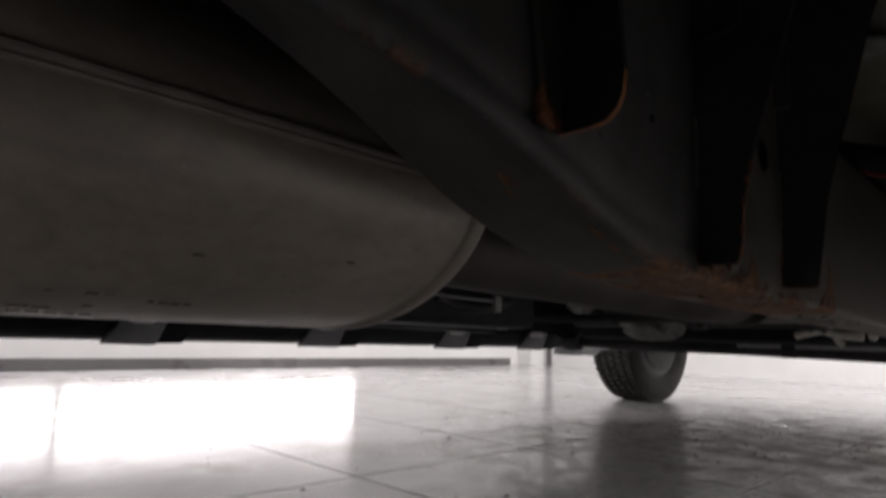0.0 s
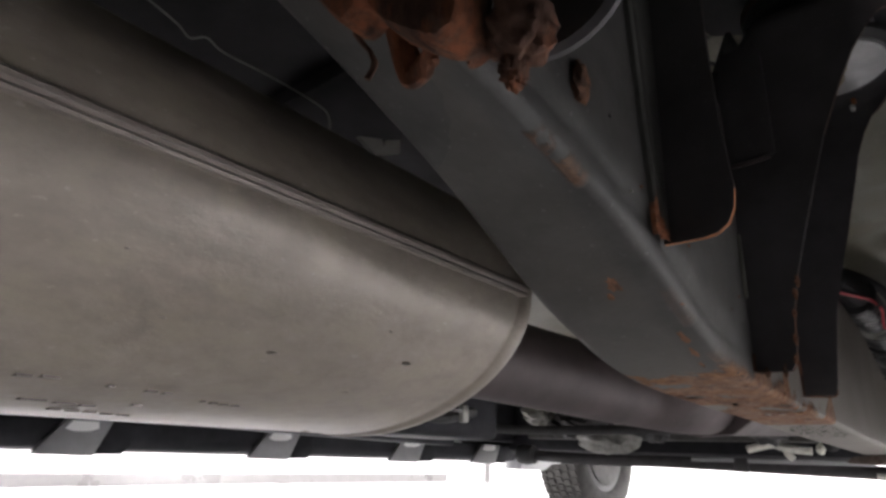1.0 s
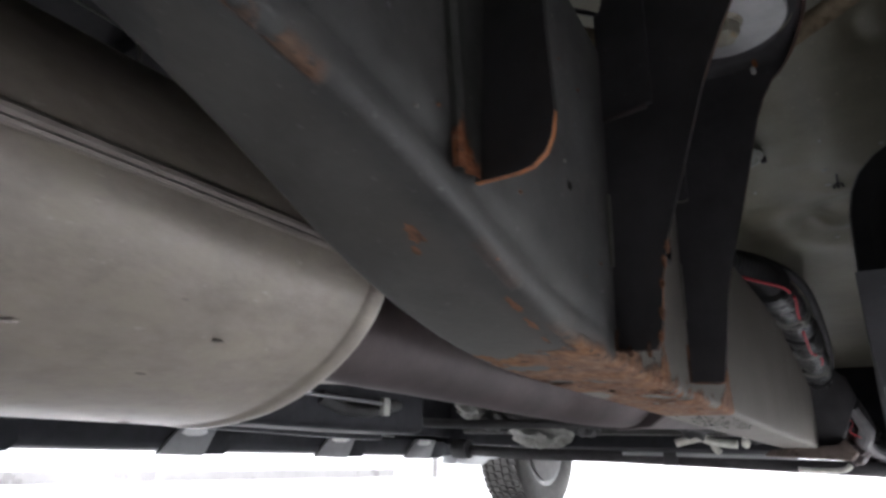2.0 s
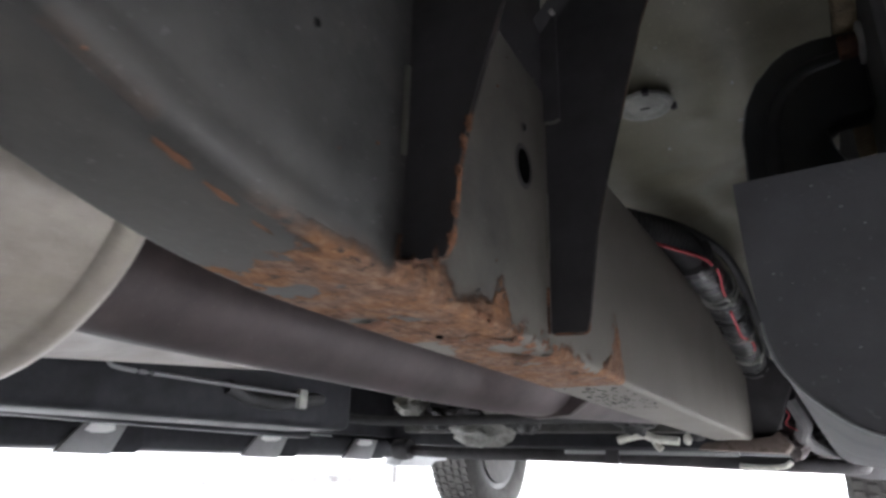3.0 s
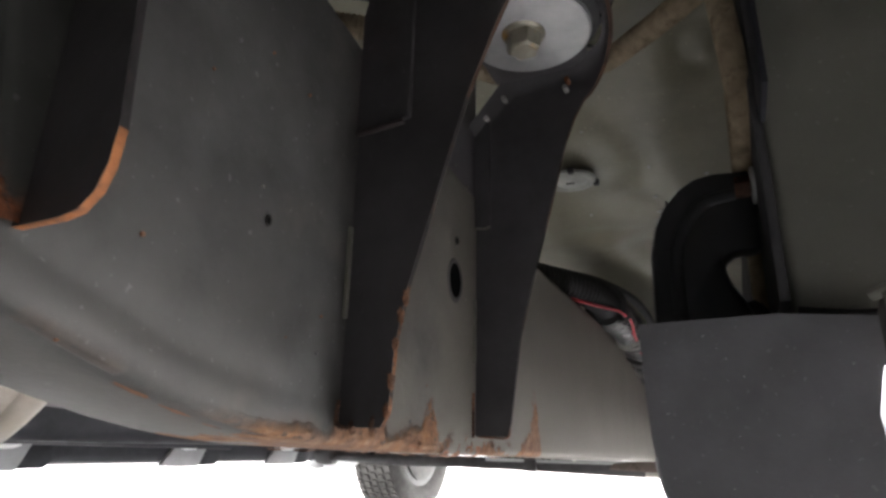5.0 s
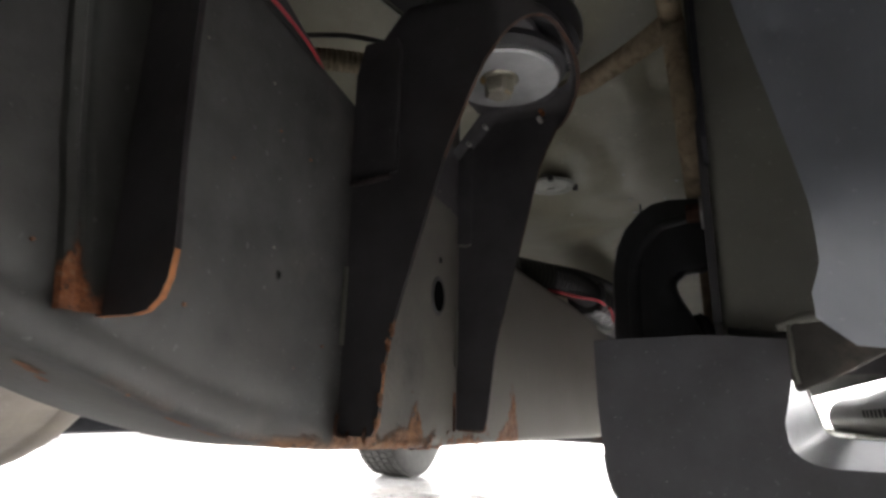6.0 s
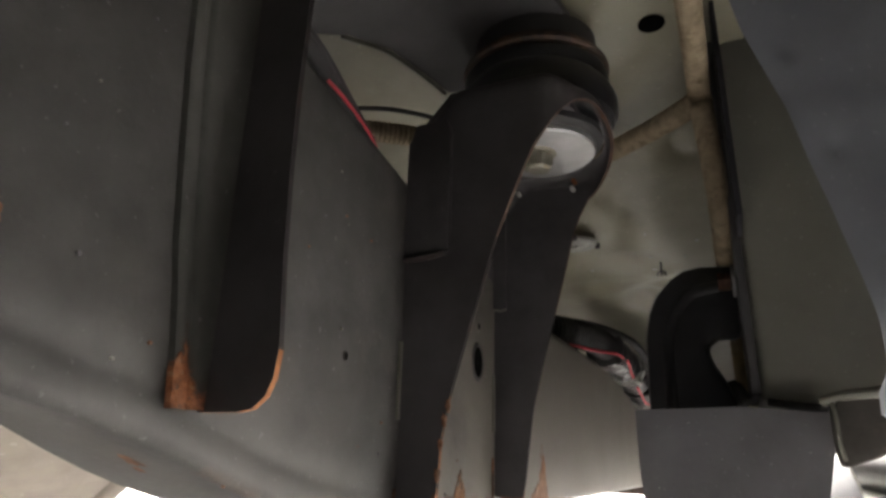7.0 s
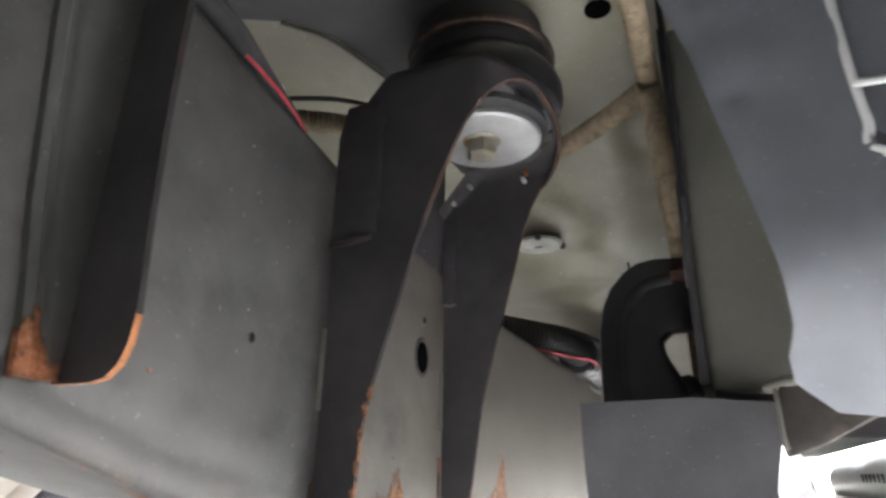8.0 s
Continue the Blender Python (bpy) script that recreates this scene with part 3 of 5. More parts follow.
underside_spot(-0.141, 0.313, 0.0020, 0.0075, 6.2)
underside_spot(-0.143, 0.330, 0.0016, 0.0060, 3.4)
disc("drilled_hole", (-0.162, 0.459, eased(BOT_OUT, 0.459) - 0.0016), "z", 0.0017, 0.001, VOID, rail, 12)
ellipse_hole(rail, 0.4875, 0.427, 0.0085, 0.0105)
ellipse_hole(rail, 0.489, 0.4515, 0.002, 0.002)
ellipse_hole(rail, 0.33, 0.4085, 0.0010, 0.0018)
rng = random.Random(5)
for k in range(60):
    y, z = rng.uniform(0.19, 0.62), rng.uniform(0.345, 0.50)
    if abs(y - 0.383) < 0.012 or abs(y - 0.522) < 0.012:
        continue
    disc("paint_chip", (OUT - 0.0004, y, z), "x", rng.uniform(0.0003, 0.0008), 0.0011, (RUST, SILL, PLASTIC)[k % 3], rail, 7)

for k in range(90):
    y, x = rng.uniform(0.655, 0.80), rng.uniform(-0.180, -0.136)
    w, run = rng.uniform(0.00012, 0.00025), rng.uniform(0.002, 0.006)
    z = eased(BOT_OUT, y)
    part("scuff", prism([(x, y), (x + w, y), (x + w + 0.22 * run, y + run), (x + 0.22 * run, y + run)], "z", z - 0.0010, z - 0.0004), EDGE, rail)

# front of the rail: dark gusset, footing tab and lead
part("front_gusset", prism([(-0.15, 0.325), (-0.10, 0.318), (-0.085, 0.35), (-0.064, 0.405), (-0.075, 0.44), (-0.12, 0.475), (-0.15, 0.475)], "y", 1.385, 1.40, 0.003), BLACK, rail)
part("footing_tab", prism([(-0.215, 0.303), (-0.085, 0.299), (-0.075, 0.312), (-0.09, 0.335), (-0.10, 0.325), (-0.205, 0.314)], "y", 1.36, 1.44, 0.003), FOOTING, rail, "brown stained footing tab")
part("rail_extension", box(-0.21, -0.135, 1.40, 2.9, 0.33, 0.45, 0.008), BLACK, rail)

# rear hanger on the rail: rusted bracket ears and a black bush
hanger = part("spring_hanger", prism([(-0.172, 0.4208), (-0.1569, 0.4019), (-0.1508, 0.3951), (-0.1433, 0.3981), (-0.135, 0.3875), (-0.1266, 0.3807), (-0.1191, 0.3754), (-0.113, 0.3769), (-0.11, 0.4041), (-0.1138, 0.442), (-0.1629, 0.4495)], "y", 0.086, 0.100, 0.003), RUST_DARK, car, "heavily rusted spring hanger ears welded to the rail")
part("hanger_ear", tube([(-0.1442, 0.096, 0.408), (-0.1445, 0.099, 0.4052), (-0.1428, 0.101, 0.3962), (-0.1407, 0.102, 0.388), (-0.1367, 0.101, 0.382), (-0.131, 0.099, 0.3813)], 0.0042, 12, 8, 0.0, 1, 0.5), RUST_DARK, hanger)
part("hanger_ear", tube([(-0.1346, 0.098, 0.4092), (-0.1359, 0.101, 0.4015), (-0.1345, 0.102, 0.3926), (-0.1313, 0.101, 0.3824)], 0.0022, 10, 8, 0.0, 1, 0.6), RUST_DARK, hanger)
part("hanger_ear", tube([(-0.1575, 0.098, 0.4018), (-0.1554, 0.1, 0.3981), (-0.1535, 0.101, 0.3954), (-0.1519, 0.101, 0.3908), (-0.1537, 0.1005, 0.3869)], 0.0012, 8, 8, 0.0, 1, 0.6), RUST_DARK, hanger)
part("hanger_web", tube([(-0.1233, 0.096, 0.4138), (-0.1237, 0.101, 0.4015), (-0.1206, 0.102, 0.3895), (-0.1168, 0.101, 0.3778)], 0.0036, 12, 8, 0.0, 1, 0.5), RUST_DARK, hanger)
for k, (dx, dz) in enumerate(((0.0, 0.0), (0.0085, -0.004), (0.0150, -0.010))):
    part("hanger_fold", tube([(-0.1560 + dx, 0.1005, 0.4180 + dz), (-0.1500 + dx, 0.1025, 0.4090 + dz), (-0.1445 + dx, 0.1030, 0.4005 + dz), (-0.1400 + dx, 0.1020, 0.3935 + dz)], 0.0021 - 0.0003 * k, 10, 8, 0.12, 1, 0.7), RUST_DARK if k % 2 else RUST, hanger)
part("hanger_lip", tube([(-0.1500, 0.1035, 0.4080), (-0.1458, 0.1050, 0.4010), (-0.1425, 0.1058, 0.3935), (-0.1408, 0.1058, 0.3880)], 0.0006, 8, 8), PLUG_GREY, hanger, "pale worn lip")
disc("hanger_hole", (-0.1473, 0.0995, 0.4069), "y", 0.0024, 0.0035, VOID, hanger, 12)
lump("rust_lump", (-0.1067, 0.102, 0.3818), (0.0075, 0.008, 0.0085), RUST_DARK, hanger, 7.0, 0.22, "", 2.6)
lump("rust_lump", (-0.1093, 0.103, 0.3734), (0.0028, 0.004, 0.0055), RUST_DARK, hanger, 4.0, 0.25, "", 5.0)
lump("rust_lump", (-0.1285, 0.176, 0.417), (0.0025, 0.005, 0.008), RUST, hanger, 5.0, 0.25, "", 2.2)
part("bush", lathe([(0.0, 0.0), (0.0165, 0.0), (0.0180, 0.0015), (0.0180, 0.0030), (0.0165, 0.004), (0.0, 0.004)], (-0.104, 0.112, 0.399), "y", 32), BLACK, hanger, "black rubber bush")

# muffler
def oval(y, s, up=0.108, down=0.097):
    return [(-0.435 + 0.17 * s * math.cos(a), y, 0.403 + (down if math.sin(a) < 0 else up) * s * math.sin(a)) for k in range(72) for a in (2 * math.pi * k / 72,)]


muf = part("muffler", loft([oval(y, s) for y, s in ((-0.10, 0.9), (-0.09, 0.99), (-0.08, 1.0), (0.0, 1.0), (0.2, 1.0), (0.348, 1.0), (0.351, 0.994), (0.355, 0.994), (0.357, 1.006), (0.361, 1.012), (0.366, 1.010), (0.370, 0.998), (0.374, 0.97), (0.369, 0.94), (0.364, 0.5))]), STEEL, car, "dull aluminised oval muffler with a folded seam and stamped marks")
part("seam", loft([[(x, y, z) for x, z in ((-0.268, 0.397), (-0.2635, 0.3985), (-0.2628, 0.400), (-0.2640, 0.4015), (-0.2625, 0.403), (-0.2622, 0.405), (-0.2635, 0.4068), (-0.2665, 0.4075), (-0.275, 0.408))] for y in np.linspace(-0.08, 0.362, 20)], closed=False), SEAM, muf)


def on_muffler(x, y, lift=0.0):
    c = max(-1, min(1, (x + 0.435) / 0.17))
    a = -math.acos(c)
    return Vector((x + lift * c, y, 0.403 + 0.097 * math.sin(a) - lift))


# stamped marks that cannot be read
for x, y, w in ((-0.352, 0.083, 0.010), (-0.350, 0.097, 0.007), (-0.349, 0.107, 0.008), (-0.352, 0.134, 0.0035), (-0.353, 0.154, 0.006), (-0.354, 0.163, 0.005), (-0.360, 0.186, 0.003), (-0.361, 0.193, 0.005), (-0.362, 0.200, 0.005), (-0.362, 0.207, 0.005),
                (-0.380, 0.112, 0.012), (-0.382, 0.127, 0.010), (-0.384, 0.138, 0.008), (-0.397, 0.128, 0.006), (-0.398, 0.137, 0.006), (-0.399, 0.146, 0.006), (-0.400, 0.155, 0.006), (-0.401, 0.164, 0.006), (-0.375, 0.158, 0.005)):
    p = on_muffler(x, y)
    part("stamped_mark", prism([(p.x - 0.0018, p.y - w / 2), (p.x + 0.0018, p.y - w / 2 + 0.0008), (p.x + 0.0016, p.y + w / 2), (p.x - 0.0014, p.y + w / 2 - 0.0008)], "z", p.z - 0.0006, p.z + 0.002), SEAM_DARK, muf)
for x, y, r in ((-0.300, 0.128, 0.0013), (-0.308, 0.19, 0.003), (-0.30, 0.28, 0.003), (-0.42, 0.305, 0.003), (-0.28, 0.10, 0.001), (-0.285, 0.25, 0.0012), (-0.33, 0.26, 0.002)):
    p = on_muffler(x, y)
    lump("dent", p, (r * 0.8, r * 1.2, r * 0.3), SEAM, muf, x * 50, 0.3)
pipe = part("exhaust_pipe", tube([(-0.44, 0.34, 0.418), (-0.478, 0.46, 0.412), (-0.474, 0.56, 0.408), (-0.452, 0.72, 0.402), (-0.41, 0.88, 0.392), (-0.35, 1.02, 0.386), (-0.33, 1.6, 0.41)], 0.051, 32), PIPE, car, "brown heat-stained exhaust pipe")
part("flange", prism([(-0.40, 0.340), (-0.36, 0.332), (-0.31, 0.336), (-0.275, 0.36), (-0.285, 0.41), (-0.34, 0.425), (-0.39, 0.40)], "y", 1.015, 1.035, 0.004), PIPE, pipe, "brown stained pipe flange")
part("weld_ring", lathe([(0.049, 0.0), (0.053, 0.004), (0.053, 0.02), (0.049, 0.024)], (-0.452, 0.372, 0.416), "y", 32), RUST, pipe)
part("hanging_wire", tube([(-0.325, 0.07, 0.512), (-0.325, 0.10, 0.505), (-0.325, 0.119, 0.500), (-0.327, 0.128, 0.4975), (-0.325, 0.136, 0.5015), (-0.327, 0.148, 0.500), (-0.325, 0.18, 0.500), (-0.325, 0.215, 0.499), (-0.326, 0.224, 0.494), (-0.33, 0.228, 0.486)], 0.0006, 6, 6), WHITE, muf, "thin bare wire")
part("heat_shield_clip", prism([(0.226, 0.474), (0.245, 0.4805), (0.246, 0.475), (0.249, 0.4815), (0.261, 0.487), (0.262, 0.478), (0.24, 0.467)], "x", -0.301, -0.298), WHITE, muf, "pale foil clip")
part("heat_shield", loft([[(x, y, 0.371 + 0.020 * math.sin((x + 0.683) * 9) + 0.085 * (y - 0.6)) for x in np.linspace(-0.683, -0.540, 12)] for y in (0.49, 0.54, 0.6, 0.74, 0.84)], closed=False), SEAM, car, "pale bare metal heat shield")

# body mount: one bent sheet with two tapered legs and a round nose
mount = part("mount_bracket", bmesh.new(), BLACK, car, "black body mount bracket with rusty edges")
LEG1 = [(-0.131, 0.342), (-0.1115, 0.342), (-0.1085, 0.347), (-0.1065, 0.375), (-0.102, 0.396), (-0.0945, 0.421), (-0.087, 0.446), (-0.078, 0.475), (-0.067, 0.502), (-0.057, 0.5235)]
LEG2 = [(-0.131, 0.342), (-0.1105, 0.342), (-0.1085, 0.35), (-0.102, 0.398), (-0.094, 0.430), (-0.085, 0.462), (-0.0775, 0.49), (-0.070, 0.519), (-0.064, 0.535), (-0.057, 0.548)]
CY, CR, ZT, TH = 0.4525, 0.071, 0.5715, 0.0026


def mount_bmesh():
    cols = []
    for i, (x, z) in enumerate(LEG1):
        cols.append((x, CY - CR, z, (0, -1)))
    for k in range(1, 24):
        a = radians(-90 + 180 * k / 24)
        u = k / 24
        z = (0.5235 + (0.566 - 0.5235) * math.sin(min(1, u / 0.42) * math.pi / 2)) if u < 0.5 else (0.548 + (0.566 - 0.548) * math.sin(min(1, (1 - u) / 0.35) * math.pi / 2))
        cols.append((-0.056 + 0.028 * math.cos(a), CY + CR * math.sin(a), z, (math.cos(a), math.sin(a))))
    for x, z in reversed(LEG2):
        cols.append((x, CY + CR, z, (0, 1)))
    bm = bmesh.new()
    rows = []
    for x, y, z, n in cols:
        top = ZT - max(0, (-0.104 - x)) * 1.2
        fil = max(0.002, min(0.012, top - z - 0.002))
        prof = [(0.0, z + (top - fil - z) * k / 6) for k in range(7)]
        prof += [(fil * (1 - math.cos(radians(q))), top - fil + fil * math.sin(radians(q))) for q in (18, 36, 54, 72, 90)]
        outer = [bm.verts.new((x - n[0] * d, y - n[1] * d, zz)) for d, zz in prof]
        inner = [bm.verts.new((x - n[0] * (d + TH), y - n[1] * (d + TH), zz - (0.001 if d else 0.0))) for d, zz in prof]
        rows.append((outer, inner))
    for (o1, i1), (o2, i2) in zip(rows, rows[1:]):
        for k in range(len(o1) - 1):
            bm.faces.new((o1[k], o2[k], o2[k + 1], o1[k + 1]))
            bm.faces.new((i1[k], i1[k + 1], i2[k + 1], i2[k]))
        f = bm.faces.new((o1[0], i1[0], i2[0], o2[0]))
        f.material_index = 1 if o1[0].co.z < 0.395 else (2 if o1[0].co.z < 0.47 else 3)
        bm.faces.new((o1[-1], o2[-1], i2[-1], i1[-1]))
    return bm


bm = mount_bmesh()
bmesh.ops.recalc_face_normals(bm, faces=bm.faces)
bm.to_mesh(mount.data)
bm.free()
mount.data.materials.append(RUSTY_EDGE)
mount.data.materials.append(EDGE)
mount.data.materials.append(NOSE_EDGE)
for p in mount.data.polygons:
    p.use_smooth = True
mount.data.set_sharp_from_angle(angle=radians(35))
part("top_plate", prism([(-0.112, 0.394), (-0.06, 0.394), (-0.050, 0.402), (-0.044, 0.427), (-0.0425, 0.4525), (-0.044, 0.478), (-0.050, 0.503), (-0.06, 0.511), (-0.112, 0.511)], "z", 0.5655, 0.5712, 0.001), BLACK, mount)
part("gusset", prism([(-0.1305, 0.468), (-0.1035, 0.470), (-0.1035, 0.54), (-0.106, 0.548), (-0.126, 0.548), (-0.1305, 0.53)], "y", 0.3793, 0.3825, 0.0012), BLACK, mount)
part("gusset", prism([(-0.1305, 0.470), (-0.120, 0.470), (-0.120, 0.545), (-0.1305, 0.545)], "y", 0.5183, 0.5205, 0.0005), BLACK, mount)
part("back_web", prism([(0.388, 0.475), (0.521, 0.475), (0.521, 0.614), (0.445, 0.610), (0.400, 0.556), (0.388, 0.542)], "x", -0.1345, -0.1308), BLACK, mount, "dark web plate between the legs")
for y, z0 in ((0.3795, 0.384), (0.5172, 0.383)):
    part("weld_strip", prism([(y - 0.0012, z0), (y + 0.001, z0), (y + 0.001, z0 + 0.039), (y - 0.0012, z0 + 0.039)], "x", OUT, OUT + 0.0016, 0.0004), SILL, mount)
part("weld_bead", tube([(OUT + 0.001, 0.379, 0.4665), (OUT + 0.012, 0.3775, 0.4660), (OUT + 0.024, 0.379, 0.468)], 0.0016, 8, 8, 0.2, 1), PIPE, mount)
part("weld_bead", tube([(OUT + 0.001, 0.5185, 0.469), (OUT + 0.006, 0.5185, 0.468), (OUT + 0.010, 0.5185, 0.469)], 0.0010, 8, 8, 0.2, 1), SILL, mount)
for x, z, m_ in ((-0.066, 0.5615, FOOT_EDGE), (-0.0675, 0.556, PLUG_GREY), (-0.109, 0.558, PLUG_GREY), (-0.1215, 0.546, PLUG_GREY), (-0.1245, 0.5465, PLUG_GREY)):
    disc("drip", (x, 0.5150, z), "y", 0.0017, 0.006, m_, mount, 9)
part("rubber_bush", lathe([(0.0, 0.0), (0.044, 0.0), (0.050, 0.002), (0.0525, 0.008), (0.0525, 0.015), (0.0495, 0.022), (0.0465, 0.026), (0.0480, 0.029), (0.0480, 0.034), (0.0440, 0.037), (0.0, 0.037)], (-0.075, 0.4525, 0.571), "z", 40), GLOSS_RUBBER, mount, "black ribbed rubber bush")
part("bush_cap", lathe([(0.040, 0.0), (0.0470, 0.0), (0.0485, 0.0015), (0.0485, 0.004), (0.0460, 0.006), (0.0455, 0.008), (0.040, 0.009)], (-0.075, 0.4525, 0.6085), "z", 40), EDGE_BROWN, mount, "brown rusted steel cap ring")
part("bush_core", lathe([(0.0, 0.0), (0.041, 0.0), (0.041, 0.018), (0.0, 0.018)], (-0.075, 0.4525, 0.616), "z", 32), RUBBER, mount)
part("washer", lathe([(0.0, 0.0), (0.0335, 0.0), (0.0347, 0.001), (0.0347, 0.004), (0.0, 0.004)], (-0.0735, 0.4585, 0.556), "z", 48), ZINC, mount, "bare grey steel washer")
# black rubber ring, widened to give the inside of the nose its shade
part("spacer", lathe([(0.0, 0.0), (0.0405, 0.0), (0.0420, 0.001), (0.0420, 0.0052), (0.0, 0.0052)], (-0.0755, 0.4555, 0.5602), "z", 32), RUBBER, mount)
bolt = part("bolt", lathe([(0.0, 0.0), (0.0075, 0.0), (0.0092, 0.0012), (0.0098, 0.0035), (0.0098, 0.0105), (0.0, 0.0105)], (-0.0755, 0.4555, 0.5445), "z", 6), BOLT, mount, "hexagon bolt head with yellow zinc", 20)
part("bolt_flange", lathe([(0.0, 0.0), (0.0108, 0.0), (0.0122, 0.001), (0.0122, 0.0032), (0.0, 0.0032)], (-0.0755, 0.4555, 0.5545), "z", 24), BOLT, mount)

part("rust_line", tube([(OUT + 0.0006, 0.5160, 0.366), (OUT + 0.0006, 0.5157, 0.352), (OUT + 0.0006, 0.5160, 0.341)], 0.0011, 6, 10, 0.5, 1), RUST, mount, "thin rust line")
part("rust_line", tube([(-0.129, 0.5225, 0.3418), (-0.120, 0.5228, 0.3414), (-0.1108, 0.5228, 0.3418), (-0.1096, 0.5226, 0.350), (-0.1080, 0.5222, 0.362)], 0.0008, 6, 10, 0.5, 1), RUST, mount, "thin rust line")
part("rust_line", tube([(OUT + 0.0006, 0.3797, 0.352), (OUT + 0.0008, 0.3793, 0.343), (OUT + 0.008, 0.3800, 0.3415)], 0.0012, 6, 10, 0.5, 1), RUST, mount, "thin rust line")

for k, (x, z) in enumerate(((-0.1068, 0.373), (-0.1050, 0.384), (-0.1080, 0.359), (-0.1092, 0.348), (-0.1030, 0.391), (-0.1150, 0.3425), (-0.1240, 0.3420))):
    lump("rust_flake", (x, CY - CR + 0.0005, z), (0.0011, 0.0016, 0.0026 + 0.0006 * (k % 3)), RUST, mount, k * 3.1, 0.5, "", 2.5)

# side bracket with a rounded foot
side = part("side_bracket", rim_prism([(-0.13, 0.3795), (-0.114, 0.3795), (-0.1085, 0.3805), (-0.104, 0.384), (-0.1015, 0.3895), (-0.1005, 0.398), (-0.1015, 0.41), (-0.103, 0.43), (-0.1042, 0.46), (-0.1045, 0.49), (-0.1035, 0.53), (-0.102, 0.65), (-0.13, 0.65)], "y", 0.2512, 0.2535), [BLACK, FOOT_EDGE, EDGE], car, "black bracket plate welded to the rail with a rusty foot")
for p in side.data.polygons:
    if p.material_index == 1 and p.center.z > 0.398:
        p.material_index = 2
part("flange", loft([[(OUT + 0.0001, y, z), (OUT + 0.0020, y + 0.0008, z), (OUT + 0.0026, y + 0.0022, z), (OUT + 0.0024, y + 0.0042, z), (OUT + 0.0011, y + 0.0054, z), (OUT + 0.0011, y + 0.0072, z), (OUT + 0.0024, y + 0.0086, z), (OUT + 0.0026, y + 0.0100, z), (OUT + 0.0026, 0.2512, z)] for y, z in ((0.2380, 0.380), (0.2368, 0.393), (0.2345, 0.41), (0.2310, 0.43), (0.2275, 0.46), (0.2240, 0.49), (0.2190, 0.56), (0.2140, 0.65))], closed=False), RUSTY_FLANGE, side)
fl = side.children[0].data
att = fl.attributes.new("above", "FLOAT", "POINT")
for v, a in zip(fl.vertices, att.data):
    a.value = max(0.0, v.co.z - 0.380)

# floor pan with its swage, dimples and a stepped front
PAN = [(-1.6, 0.69), (0.0, 0.665), (0.5, 0.645), (0.57, 0.64), (0.63, 0.612), (0.68, 0.590), (0.75, 0.572), (0.85, 0.560), (1.2, 0.552), (2.6, 0.54)]


def pan_z(x, y):
    z = sum(at_y(PAN, y + d) for d in (-0.04, -0.02, 0, 0.02, 0.04)) / 5
    for px, py, r, h in ((-0.11, 0.703, 0.052, 0.006), (0.017, 0.608, 0.022, 0.006), (-0.02, 0.90, 0.06, 0.010), (-0.20, 0.36, 0.06, 0.008)):
        d = math.hypot(x - px, y - py) / r
        if d < 1.6:
            z += h * math.exp(-2 * (d - 0.8) ** 2 * 3)
    for px, py, rx, ry, h in ((-0.066, 0.765, 0.026, 0.018, 0.006), (-0.050, 0.900, 0.030, 0.026, 0.007), (-0.035, 0.800, 0.014, 0.012, -0.004), (-0.105, 0.830, 0.030, 0.020, 0.004), (0.010, 0.700, 0.030, 0.045, 0.004)):
        z += h * math.exp(-((x - px) / rx) ** 2 - ((y - py) / ry) ** 2)
    return z + 0.0006 * noise.noise(Vector((x * 14, y * 14, 0)))


pxs = [-1.5, -1.2, -0.9, -0.6, -0.45] + [-0.35 + 0.0055 * k for k in range(75)]
pys = [-1.6, -1.0, -0.5, 0.0, 0.1, 0.18] + [0.24 + 0.0062 * k for k in range(141)] + [1.2, 1.5, 2.0, 2.6]
pan = part("floor_pan", loft([[(x, y, pan_z(x, y)) for x in pxs] for y in pys], closed=False), FLOOR_PAN, car, "dirty olive grey painted floor pan with dimples")
disc("drain_hole", (0.001, 0.469, pan_z(0.001, 0.469) - 0.0015), "z", 0.0088, 0.001, VOID, pan, 24)
PX, PY = -0.110, 0.706
PZ = pan_z(PX, PY)
plug = part("plug", lathe([(0.0, -0.003), (0.012, -0.0035), (0.016, -0.001), (0.020, -0.0035), (0.023, -0.0025), (0.024, 0.0), (0.0, 0.003)], (PX, PY, PZ - 0.0055), "z", 32), PLUG_GREY, pan, "round pale plastic floor plug")
part("plug_slot", prism([(PX - 0.004, PY - 0.001), (PX + 0.004, PY), (PX + 0.004, PY + 0.0012), (PX - 0.004, PY + 0.0004)], "z", PZ - 0.0095, PZ - 0.0065), RUBBER, plug)
for dx, dy in ((0.006, -0.0235), (0.0225, 0.010)):
    part("plug_tab", box(PX + dx - 0.0026, PX + dx + 0.0026, PY + dy - 0.0024, PY + dy + 0.0024, PZ - 0.0105, PZ - 0.0045, 0.0008), BLACK, plug)
hook = part("hook", tube([(-0.031, 0.765, 0.567), (-0.031, 0.765, 0.559), (-0.031, 0.765, 0.552)], 0.0010, 8, 5), BLACK, pan, "small black push clip")
part("prong", tube([(-0.0350, 0.7655, 0.5520), (-0.0345, 0.765, 0.5555), (-0.031, 0.765, 0.5570), (-0.0275, 0.765, 0.5555), (-0.0270, 0.7655, 0.5520)], 0.0009, 8, 5), BLACK, pan)
for k in range(14):
    x, y = rng.uniform(-0.12, 0.02), rng.uniform(0.62, 1.0)
    lump("chip", (x, y, pan_z(x, y) - 0.0005), (rng.uniform(0.0008, 0.003), rng.uniform(0.0008, 0.003), 0.0007), PLUG_GREY, pan, k, 0.5)
